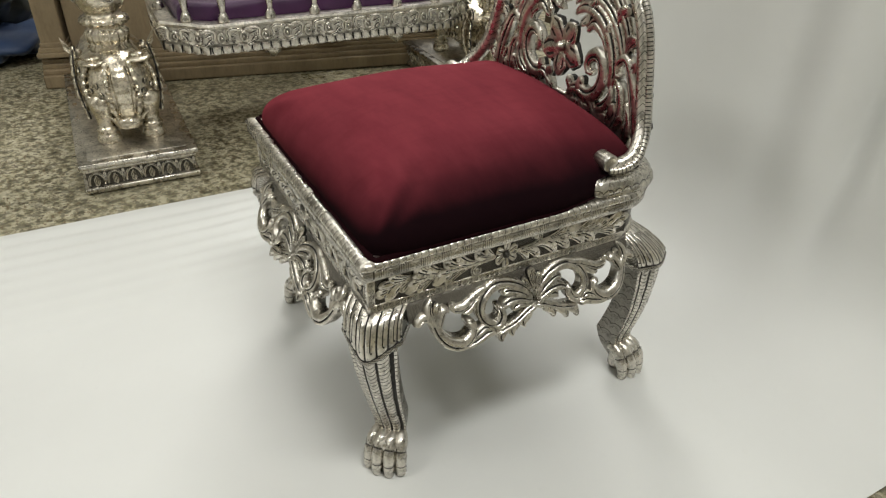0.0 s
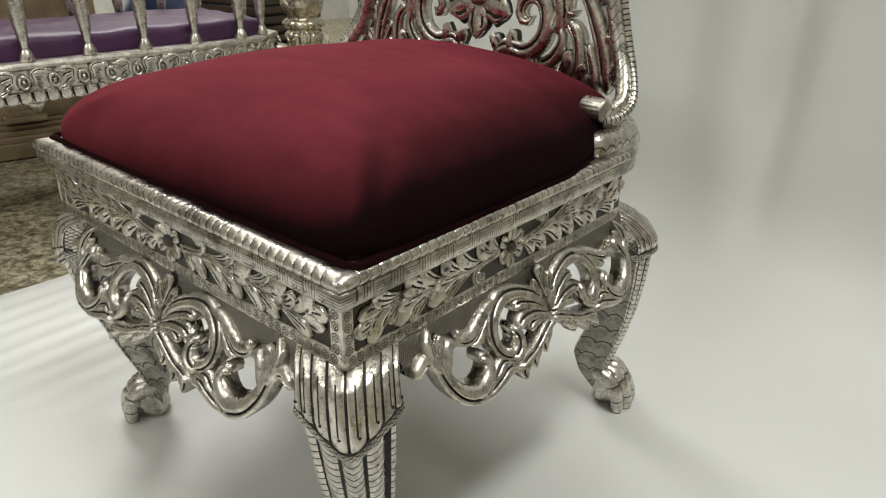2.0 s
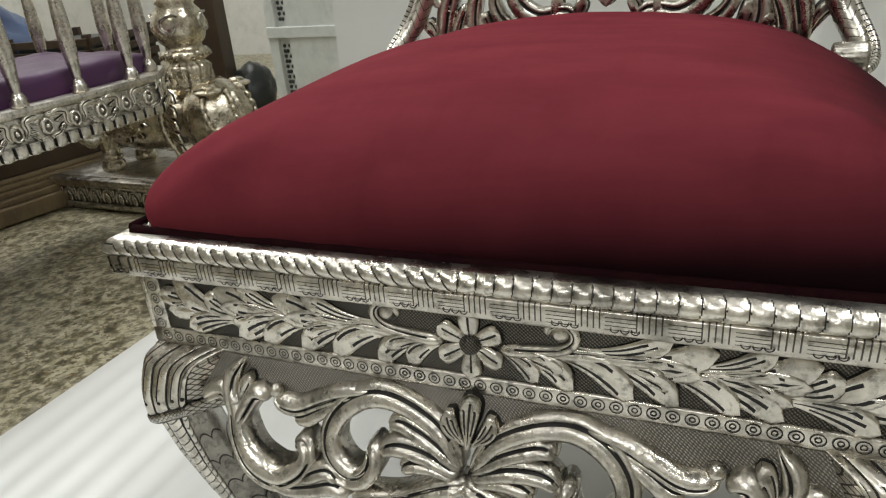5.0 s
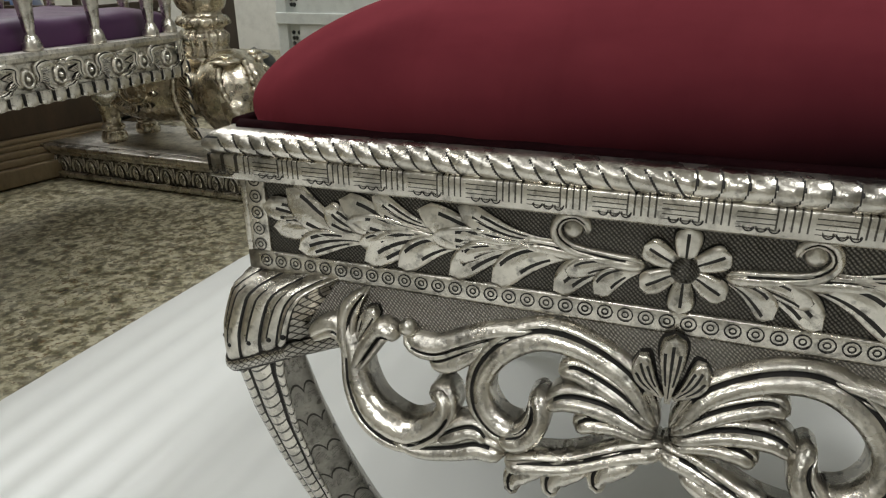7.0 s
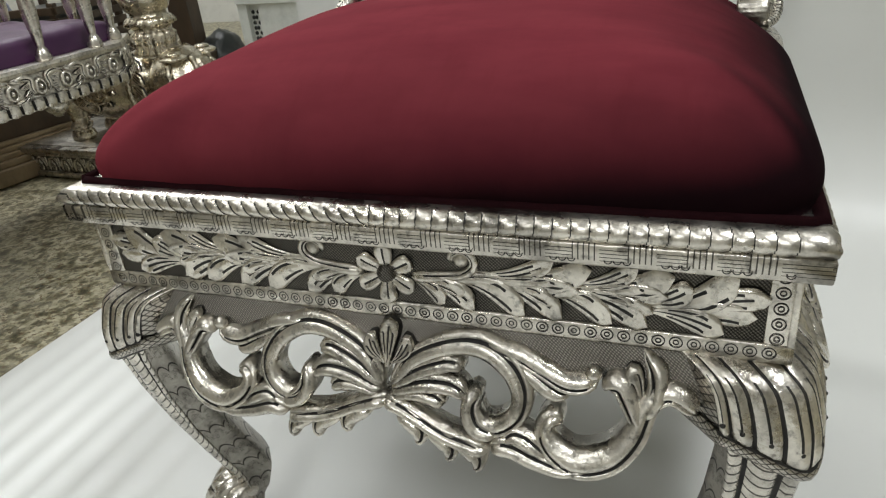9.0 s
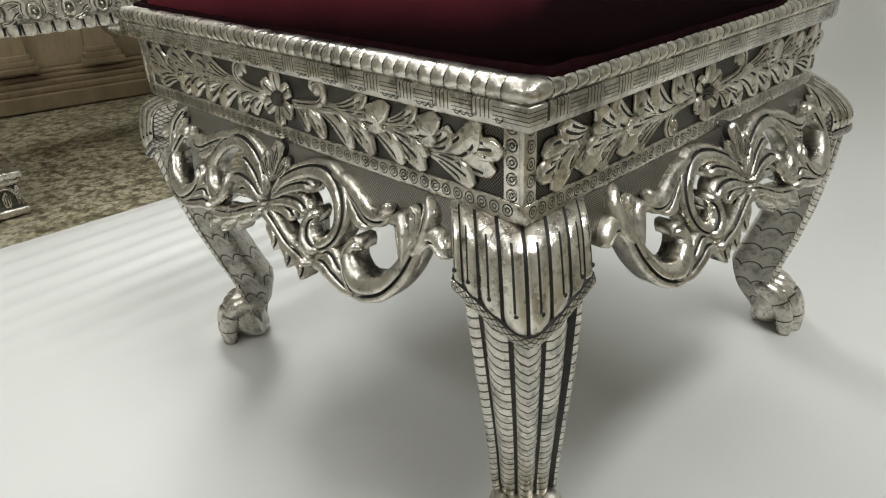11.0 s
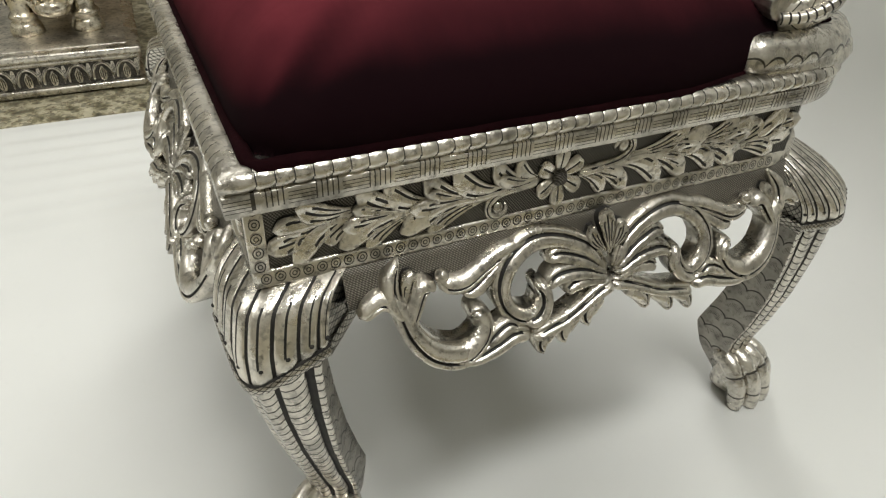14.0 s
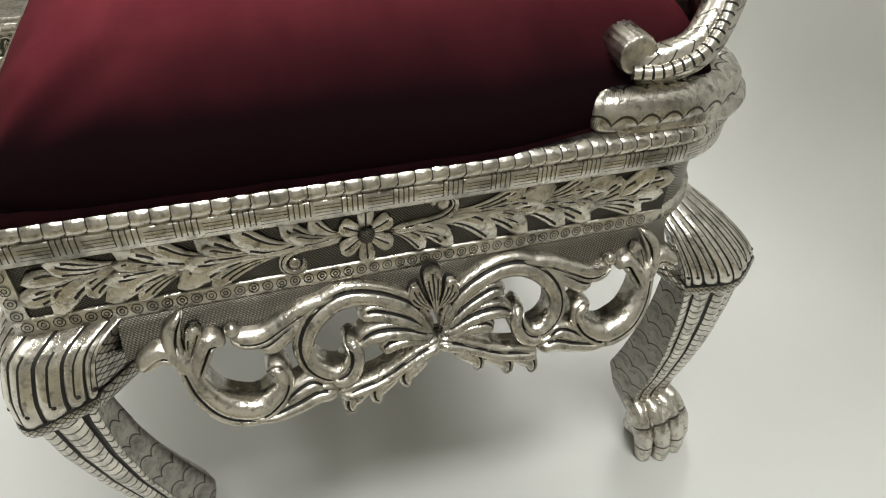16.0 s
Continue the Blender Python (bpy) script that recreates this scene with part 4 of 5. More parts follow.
    # Legs.
    leg_data, knee_data, collar_data = {False: leg_mesh(False), True: leg_mesh(True)}, {False: knee_mesh(False), True: knee_mesh(True)}, {False: collar_mesh(False), True: collar_mesh(True)}
    toes = {back: toe_mesh(back) for back in (0.0, 0.010)}
    paw_data = paw_mesh()
    for x, y, turn in ((0.285, 0.0, -45), (-0.285, 0.0, -135), (0.286, 0.565, 14), (-0.286, 0.565, 166)):
        leg = part("leg", leg_data[y > 0.2], None, chair, "cabriole leg with a clawed paw foot")
        leg.matrix_basis = pose(x, y, 0, 0, 0, turn)
        leg.matrix_parent_inverse = leg_lean(0.085) if y > 0.2 else leg_lean(0.030, 0.022) if x > 0 else leg_lean(0.10, -0.048)
        knee = part("knee", knee_data[y > 0.2], None, leg, "fluted silver shell")
        if y > 0.2:
            pull = math.copysign(0.36, x)
            knee.matrix_parent_inverse = Matrix(((1, 0, 0, 0), (0, 1, -pull, 0.306 * pull), (0, 0, 1, 0), (0, 0, 0, 1)))
        part("collar", collar_data[y > 0.2], None, leg)
        for t, back in ((-0.0295, 0.010), (-0.0102, 0.0), (0.0102, 0.0), (0.0295, 0.010)):
            toe = part("toe", toes[back], None, leg)
            toe.matrix_basis = pose(0 if y > 0.2 else -0.014, t, 0, 0, 0, 14 * t / 0.031)
        paw = part("paw", paw_data, None, leg)
        paw.matrix_basis = pose(0 if y > 0.2 else -0.014, 0, 0)
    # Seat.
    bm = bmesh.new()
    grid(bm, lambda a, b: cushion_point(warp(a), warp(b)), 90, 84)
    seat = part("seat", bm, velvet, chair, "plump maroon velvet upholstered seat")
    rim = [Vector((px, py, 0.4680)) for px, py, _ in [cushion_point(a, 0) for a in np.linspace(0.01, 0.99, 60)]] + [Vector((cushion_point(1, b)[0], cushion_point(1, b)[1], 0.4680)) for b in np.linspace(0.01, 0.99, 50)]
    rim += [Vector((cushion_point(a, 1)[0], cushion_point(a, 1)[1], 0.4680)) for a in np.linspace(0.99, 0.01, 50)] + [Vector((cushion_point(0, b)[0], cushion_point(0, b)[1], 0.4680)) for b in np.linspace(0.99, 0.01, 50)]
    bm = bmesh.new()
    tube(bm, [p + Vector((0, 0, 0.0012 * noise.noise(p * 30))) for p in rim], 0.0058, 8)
    part("piping", bm, shaded_cord, seat, "dark maroon corded edge")
    # Backrest.
    path = spline(arch_path(), 150)
    bm = bmesh.new()
    layer = bm.loops.layers.uv.verify()
    rows, far = [], 0.0
    for k, p in enumerate(path):
        t = (path[min(k + 1, 149)] - path[max(k - 1, 0)]).normalized()
        centre = Vector((0, 0.52, 0.5))
        away = (p - centre)
        away = (away - t * away.dot(t)).normalized()
        s = t.cross(away)
        rows.append(([p + away * (0.0125 * math.cos(a)) + s * (0.0165 * math.sin(a)) for a in [math.tau * i / 14 for i in range(14)]]))
    verts = [[bm.verts.new(q) for q in row] for row in rows]
    for i in range(149):
        for j in range(14):
            f = bm.faces.new((verts[i][j], verts[i + 1][j], verts[i + 1][(j + 1) % 14], verts[i][(j + 1) % 14]))
            for loop, (k, q) in zip(f.loops, ((i, j), (i + 1, j), (i + 1, j + 1), (i, j + 1))):
                loop[layer].uv = (q / 14 * 4, k * 0.48)
    bm.faces.new(verts[0]), bm.faces.new(reversed(verts[-1]))
    frame_part = part("back_frame", bm, herring, chair, "arched silver back frame with herringbone chasing")
    edge = []
    for k, p in enumerate(path):
        t = (path[min(k + 1, 149)] - path[max(k - 1, 0)]).normalized()
        away = p - Vector((0, 0.52, 0.5))
        edge.append(p + (away - t * away.dot(t)).normalized() * 0.0135 + Vector((0, -0.004, 0)))
    bm = bmesh.new()
    tube(bm, spline(edge, 620), 0.0052, 8, mat=lambda b, q: 1 if b * 620 % 4 < 1 else 0)
    part("back_edging", bm, [silver, patina], frame_part, "notched silver edging")
    for sx in (1, -1):
        bm = bmesh.new()
        lathe(bm, [(0.0, -0.017), (0.013, -0.017), (0.0158, -0.0145), (0.0158, 0.0125), (0.0142, 0.0155), (0.0095, 0.0160), (0.0075, 0.0145), (0.0, 0.0165)], 56, wave=lambda a, z: 1 - 0.09 * abs(math.sin(a * 9)) if abs(z) < 0.0146 else 1.0)
        bmesh.ops.transform(bm, matrix=Matrix.Translation((sx * 0.262, 0.447, 0.522)) @ Matrix.Rotation(math.pi / 2, 4, "Y"), verts=bm.verts)
        part("scroll_end", bm, silver, frame_part, "rolled silver scroll end")
    steps = [(0.274, 0.410, 0.4815), (0.2800, 0.445, 0.4815), (0.2775, 0.497, 0.4815), (0.2585, 0.537, 0.4815), (0.22, 0.553, 0.4815), (0.1, 0.555, 0.4815)]
    bm = bmesh.new()
    tube(bm, spline(steps + [(-x, y, z) for x, y, z in reversed(steps)], 240), lambda b: 0.0182 * math.sqrt(max(0.004, 1 - max(0.0, (abs(2 * b - 1) - 0.955) / 0.045) ** 2)), 14, flat=1.02, uv=lambda b, q: (b * 44, 4 * q + 0.5))
    foot = [(x + 0.006, y + 0.012, 0.4715) for x, y, z in steps]
    under = bmesh.new()
    tube(under, spline(foot + [(-x, y, z) for x, y, z in reversed(foot)], 240), lambda b: 0.0118 * math.sqrt(max(0.004, 1 - max(0.0, (abs(2 * b - 1) - 0.955) / 0.045) ** 2)), 10)
    back_step = part("back_step", bm, feathered, chair, "rounded silver step under the back")
    part("step_foot", under, silver, back_step)
    # Pierced back panel.
    to = lambda u, v, w: (u * (1 + 0.35 * max(0.0, v - 0.56)), 0.547 - w, 0.5 + (v - 0.5) * 1.3)
    bm = bmesh.new()
    box(bm, -0.2, 0.2, 0.540, 0.554, 0.49, 0.545, 0.003)
    panel = part("back_panel", bm, silver, chair, "openwork back panel of carved leaves")

    def carve(kind, fn):
        b = bmesh.new()
        fn(b)
        part(kind, b, [silver, patina], panel)

    lift = lambda w0: (lambda u, v, w: to(u, v, w + w0))
    for k in range(5):
        a = radians(-90 + 72 * k)
        carve("petal", lambda b: leaf(b, (0.006 * math.cos(a), 0.603 + 0.006 * math.sin(a)), (0.063 * math.cos(a), 0.603 + 0.046 * math.sin(a)), 0.0225, lift(0.008), 0.008, veins=2, floor=0.004))
    carve("flower_heart", lambda b: bmesh.ops.create_uvsphere(b, u_segments=14, v_segments=8, radius=0.0105, matrix=Matrix.Translation(to(0, 0.603, 0.014))))
    for sx in (1, -1):
        m = lambda *pts: [(sx * u, v) for u, v in pts]
        for pts, widths, w0 in (
            (((0.02, 0.532), (0.05, 0.552), (0.085, 0.548), (0.113, 0.562), (0.121, 0.588), (0.108, 0.609), (0.086, 0.609), (0.074, 0.594), (0.083, 0.581), (0.094, 0.588)), (0.006, 0.010, 0.012, 0.013, 0.012, 0.009, 0.006), 0.004),
            (((0.018, 0.652), (0.05, 0.668), (0.092, 0.662), (0.127, 0.637), (0.145, 0.6), (0.142, 0.566)), (0.006, 0.010, 0.013, 0.013, 0.008), 0.003),
            (((0.012, 0.664), (0.045, 0.684), (0.095, 0.68), (0.14, 0.652), (0.165, 0.612)), (0.005, 0.008, 0.009, 0.009, 0.005), 0.0),
            (((0.226, 0.515), (0.216, 0.56), (0.193, 0.598), (0.17, 0.62), (0.152, 0.61), (0.156, 0.594), (0.167, 0.598)), (0.009, 0.013, 0.013, 0.010, 0.007, 0.005), 0.003),
            (((0.16, 0.51), (0.178, 0.54), (0.172, 0.572), (0.152, 0.587)), (0.009, 0.012, 0.010, 0.006), 0.002),
            (((0.2, 0.5), (0.203, 0.535), (0.188, 0.566)), (0.009, 0.011, 0.006), 0.0),
            (((0.0, 0.738), (0.05, 0.727), (0.1, 0.706), (0.15, 0.668), (0.178, 0.63)), (0.008, 0.011, 0.011, 0.009, 0.006), 0.0),
            (((0.0, 0.685), (0.03, 0.701), (0.06, 0.695), (0.075, 0.68), (0.062, 0.671), (0.052, 0.679)), (0.006, 0.009, 0.009, 0.007, 0.005), 0.003),
            (((0.11, 0.535), (0.135, 0.545), (0.148, 0.565), (0.138, 0.582)), (0.007, 0.010, 0.009, 0.005), 0.001),
            (((0.055, 0.635), (0.078, 0.65), (0.105, 0.638), (0.118, 0.618)), (0.006, 0.010, 0.009, 0.005), 0.0),
        ):
            carve("scroll", lambda b: stroke(b, m(*pts), widths, lift(w0), 0.011, 0.010, 26, sx))
        for u0, v0, u1, v1, w, bend in (
            (0.085, 0.525, 0.062, 0.572, 0.010, 0.15), (0.04, 0.53, 0.028, 0.566, 0.009, -0.1), (0.115, 0.525, 0.098, 0.552, 0.009, 0.1), (0.14, 0.525, 0.165, 0.556, 0.010, -0.15), (0.2, 0.555, 0.232, 0.572, 0.010, 0.1),
            (0.19, 0.59, 0.212, 0.625, 0.011, 0.15), (0.165, 0.625, 0.188, 0.652, 0.011, 0.15), (0.135, 0.655, 0.155, 0.685, 0.011, 0.15), (0.095, 0.685, 0.112, 0.712, 0.010, 0.15), (0.05, 0.7, 0.062, 0.725, 0.010, 0.1),
            (0.13, 0.63, 0.118, 0.66, 0.008, 0.1), (0.06, 0.665, 0.044, 0.642, 0.009, 0.1), (0.228, 0.52, 0.25, 0.552, 0.009, 0.1), (0.215, 0.555, 0.235, 0.592, 0.009, 0.1), (0.14, 0.6, 0.128, 0.572, 0.009, -0.1), (0.02, 0.706, 0.03, 0.732, 0.009, 0.1), (0.18, 0.515, 0.19, 0.545, 0.009, 0.1),
        ):
            carve("leaf", lambda b: leaf(b, (sx * u0, v0), (sx * u1, v1), w, lift(0.001), 0.012, bend * sx, 0.006, 2, comma=True, slope=0.2))
    return chair


build_chair()


# ---- the swing ----
SWING = (-1.140, 0.515, 0.0)


def petal_mesh():
    """Blunt overlapping lotus petal, hanging from its top edge."""
    bm = bmesh.new()

    def fn(a, b):
        x = 2 * a - 1
        half = 0.0152 * (1 - 0.12 * b**4)
        drop = 0.026 * b * (1 - 0.14 * x * x * b)
        edge = 0.0 if 0.05 < a < 0.95 else 1.0
        return (0.0075 * math.sin(math.pi * min(1.0, 0.25 + 0.62 * b)) ** 0.5 * (1 - 0.3 * abs(x) ** 4) * (1 - edge), half * x, -drop)

    grid(bm, fn, 10, 7, mat=lambda a, b: 1 if a < 0.1 or a > 0.9 else 0)
    return finish(bm, "petal", [silver, patina])


def spindle_mesh():
    bm = bmesh.new()
    prof = [(0.0, 0.0), (0.0175, 0.0), (0.0195, 0.006), (0.017, 0.016), (0.0125, 0.026), (0.0085, 0.031), (0.0095, 0.035), (0.012, 0.05), (0.0165, 0.09), (0.0175, 0.115), (0.0155, 0.165), (0.0115, 0.22), (0.009, 0.27), (0.011, 0.28), (0.009, 0.30)]
    lathe(bm, prof, 16, wave=lambda a, z: 1 - 0.10 * abs(math.sin(a * 5)) if z < 0.028 else 1 - 0.05 * abs(math.sin(a * 3)))
    return finish(bm, "spindle", [silver])


def basket_path():
    """Half of the cradle's outline as (along, outwards): straight front, canted corners, straight back."""
    return [(-0.42, 0.0), (0.42, 0.0), (0.545, -0.10), (0.545, -0.40), (0.42, -0.50), (-0.42, -0.50), (-0.545, -0.40), (-0.545, -0.10)]


def rosette(bm, to):
    for r0, r1, h in ((0.0, 0.006, 0.008), (0.009, 0.0155, 0.006)):
        grid(bm, lambda a, b: to((r0 + (r1 - r0) * b) * math.cos(a * math.tau), 1.35 * (r0 + (r1 - r0) * b) * math.sin(a * math.tau), h * math.sin(math.pi * (0.25 + 0.75 * b)) if r0 else h * (1 - b * b)), 14, 4, loop_u=True)


def build_swing():
    swing = thing("swing", "carved silver cradle swing with turned spindles", "swing", SWING, -1.6)
    out = basket_path()
    n = len(out)
    # Tray: runs along local y, faces local x.
    bm = bmesh.new()
    rows = []
    for w, z in ((-0.03, 0.31), (0.0, 0.31), (0.0, 0.322), (-0.002, 0.325), (-0.002, 0.385), (0.006, 0.39), (0.009, 0.397), (0.006, 0.404), (-0.04, 0.404), (-0.04, 0.395), (-0.1, 0.39)):
        ring = []
        for k in range(n):
            p, q, r = Vector(out[k - 1]), Vector(out[k]), Vector(out[(k + 1) % n])
            e0, e1 = (q - p).normalized(), (r - q).normalized()
            n0, n1 = Vector((-e0.y, e0.x)), Vector((-e1.y, e1.x))
            m = (n0 + n1) / (1 + n0.dot(n1))
            o = q + m * w
            ring.append(bm.verts.new((o.y, o.x, z)))
        rows.append(ring)
    for a, b in zip(rows, rows[1:]):
        for k in range(n):
            bm.faces.new((a[k], a[(k + 1) % n], b[(k + 1) % n], b[k]))
    bm.faces.new(rows[-1])
    bm.faces.new(rows[0])
    tray = part("cradle_tray", bm, satin, swing, "carved silver tray with leaf frieze", smooth=False)
    tray.matrix_basis = pose(-0.02, 0, 0.025)
    # Frieze, petals and spindles edge by edge.
    petal_data, spindle_data = petal_mesh(), spindle_mesh()
    relief = []
    for kind in range(2):
        bm = bmesh.new()
        to = lambda u, v, w: (w, u, v)
        rosette(bm, to)
        for s in (1, -1):
            if kind == 0:
                stroke(bm, [(s * 0.012, -0.018), (s * 0.024, 0.0), (s * 0.022, 0.02), (s * 0.045, 0.026), (s * 0.066, 0.016)], (0.004, 0.007, 0.008, 0.004), to, 0.008, 0.001, 14)
                leaf(bm, (s * 0.02, 0.0), (s * 0.045, -0.012), 0.008, to, 0.007, 0.1)
                leaf(bm, (s * 0.024, 0.012), (s * 0.05, 0.006), 0.006, to, 0.007, 0.1)
            else:
                stroke(bm, [(0, 0.024), (s * 0.02, 0.022), (s * 0.035, 0.014)], (0.006, 0.007, 0.003), to, 0.007, 0.001, 10)
                stroke(bm, [(0, -0.025), (s * 0.022, -0.022), (s * 0.04, -0.008)], (0.005, 0.007, 0.003), to, 0.007, 0.001, 10)
        relief.append(finish(bm, "frieze_relief", [silver, patina]))
    for k in range(n):
        p, q = Vector(out[k]), Vector(out[(k + 1) % n])
        e = (q - p).normalized()
        length = (q - p).length
        turn = math.degrees(math.atan2(-e.y, e.x))
        count = max(1, round(length / 0.0312))
        for i in range(count):
            c = p + e * length * (i + 0.5) / count
            ob = part("petal", petal_data, None, tray)
            ob.matrix_basis = pose(c.y, c.x, 0.335, 0, 0, turn)
        count = max(1, round(length / 0.069))
        for i in range(count):
            c = p + e * length * (i + 0.5) / count
            ob = part("leaf_relief", relief[i % 2], None, tray)
            ob.matrix_basis = pose(c.y, c.x, 0.358, 0, 0, turn)
        inner = Vector((-e.y, e.x)) * -0.017
        spots = [-0.3675 + 0.147 * i for i in range(6)] if length > 0.7 else [0.0]
        if length > 0.7 and e.x < 0:
            spots = [-s for s in spots]
        for s in spots:
            c = p + e * (length / 2 + s) + inner
            ob = part("spindle", spindle_data, None, tray, "faceted silver spindle")
            ob.matrix_basis = pose(c.y, c.x, 0.403, 0, 0, turn)
    bm = bmesh.new()
    ring = [Vector((y - 0.017 * (1 if y > -0.05 else -1 if y < -0.45 else 0), x, 0.708)) for x, y in out]
    tube(bm, ring + ring[:1], 0.013, 10)
    part("hand_rail", bm, silver, tray)
    for u in (-0.22, 0.22):
        bm = bmesh.new()
        lathe(bm, [(0.0, -0.034), (0.008, -0.034), (0.012, -0.028), (0.024, -0.018), (0.029, -0.008), (0.026, 0.0), (0.0, 0.0)], 18, wave=lambda a, z: 1 - 0.06 * abs(math.sin(a * 9)))
        ob = part("pendant", bm, silver, tray, "ribbed silver drop")
        ob.matrix_basis = pose(-0.03, u, 0.3105)
    # Two stands with posts.
    for sy in (-1, 1):
        y = sy * 0.70
        bm = bmesh.new()
        box(bm, -0.81, 0.05, -0.156, 0.156, 0.012, 0.068, 0.002)
        plinth = part("plinth", bm, sunk_metal, swing, "stepped silver plinth with a leaf border")
        for name, dims in (("foot_moulding", (-0.82, 0.062, -0.168, 0.168, 0.0, 0.017)), ("moulding", (-0.815, 0.058, -0.163, 0.163, 0.066, 0.079)), ("top_slab", (-0.825, 0.066, -0.171, 0.171, 0.079, 0.096))):
            bm = bmesh.new()
            box(bm, *dims, 0.005)
            part(name, bm, silver, plinth)
        bm = bmesh.new()
        box(bm, -0.80, 0.035, -0.142, 0.142, 0.095, 0.0985, 0.0015)
        part("top_panel", bm, satin, plinth)
        plinth.matrix_basis = pose(0.050, y, 0)
        bm = bmesh.new()
        to = lambda u, v, w: (w, u, v)
        stroke(bm, [(-0.021, -0.022), (-0.02, 0.002), (-0.008, 0.019), (0.008, 0.019), (0.02, 0.002), (0.021, -0.022)], (0.003, 0.004, 0.004, 0.003), to, 0.006, 0.001, 20)
        leaf(bm, (0, -0.022), (0, 0.014), 0.010, to, 0.008, 0)
        leaf(bm, (0.024, 0.022), (0.024, -0.012), 0.0055, to, 0.006, 0)
        arch = finish(bm, "border_leaf", [silver, patina])
        for i in range(6):
            ob = part("border_leaf", arch, None, plinth)
            ob.matrix_basis = pose(0.05, -0.13 + 0.052 * i, 0.041)
        for i in range(15):
            for s in (1, -1):
                ob = part("border_leaf", arch, None, plinth)
                ob.matrix_basis = pose(-0.01 - 0.055 * i, s * 0.156, 0.041, 0, 0, 90 * s)
        bm = bmesh.new()
        prof = [(0.0, 0.36), (0.062, 0.36), (0.066, 0.372), (0.058, 0.385), (0.062, 0.40), (0.066, 0.43), (0.058, 0.44), (0.05, 0.448), (0.06, 0.456), (0.074, 0.466), (0.076, 0.478), (0.066, 0.49), (0.052, 0.497), (0.05, 0.505), (0.062, 0.52), (0.073, 0.555), (0.074, 0.59), (0.064, 0.62), (0.05, 0.64), (0.056, 0.65), (0.05, 0.66), (0.046, 0.80), (0.05, 1.15), (0.06, 1.17), (0.05, 1.19), (0.0, 1.23)]
        prof = [(q, 0.345 + (z - 0.36) * 0.8 if z < 0.665 else z - 0.075) for q, z in prof]
        lathe(bm, prof, 64, wave=lambda a, z: 1 - 0.14 * abs(math.sin(a * 8 + (50 * (z - 0.415) if 0.415 < z < 0.45 else 0))) if z < 0.455 else 1 - 0.012 * math.cos(a * 8))
        post = part("post", bm, brass, swing, "turned and fluted silver post")
        post.matrix_basis = pose(-0.175, y, 0)
        for i in range(4):
            bm = bmesh.new()
            a = math.tau * i / 4 + 0.35
            to_ring = lambda u, v, w, a=a: ((0.071 + w) * math.cos(a + u / 0.07), (0.071 + w) * math.sin(a + u / 0.07), 0.345 + (v - 0.36) * 0.8)
            stroke(bm, [(0.03, 0.605), (0.012, 0.612), (-0.018, 0.597), (-0.022, 0.57), (-0.002, 0.553), (0.016, 0.566), (0.012, 0.582), (0.0, 0.583)], (0.003, 0.006, 0.006, 0.004), to_ring, 0.008, 0.002, 26)
            part("scroll", bm, [silver, patina], post)
    return swing


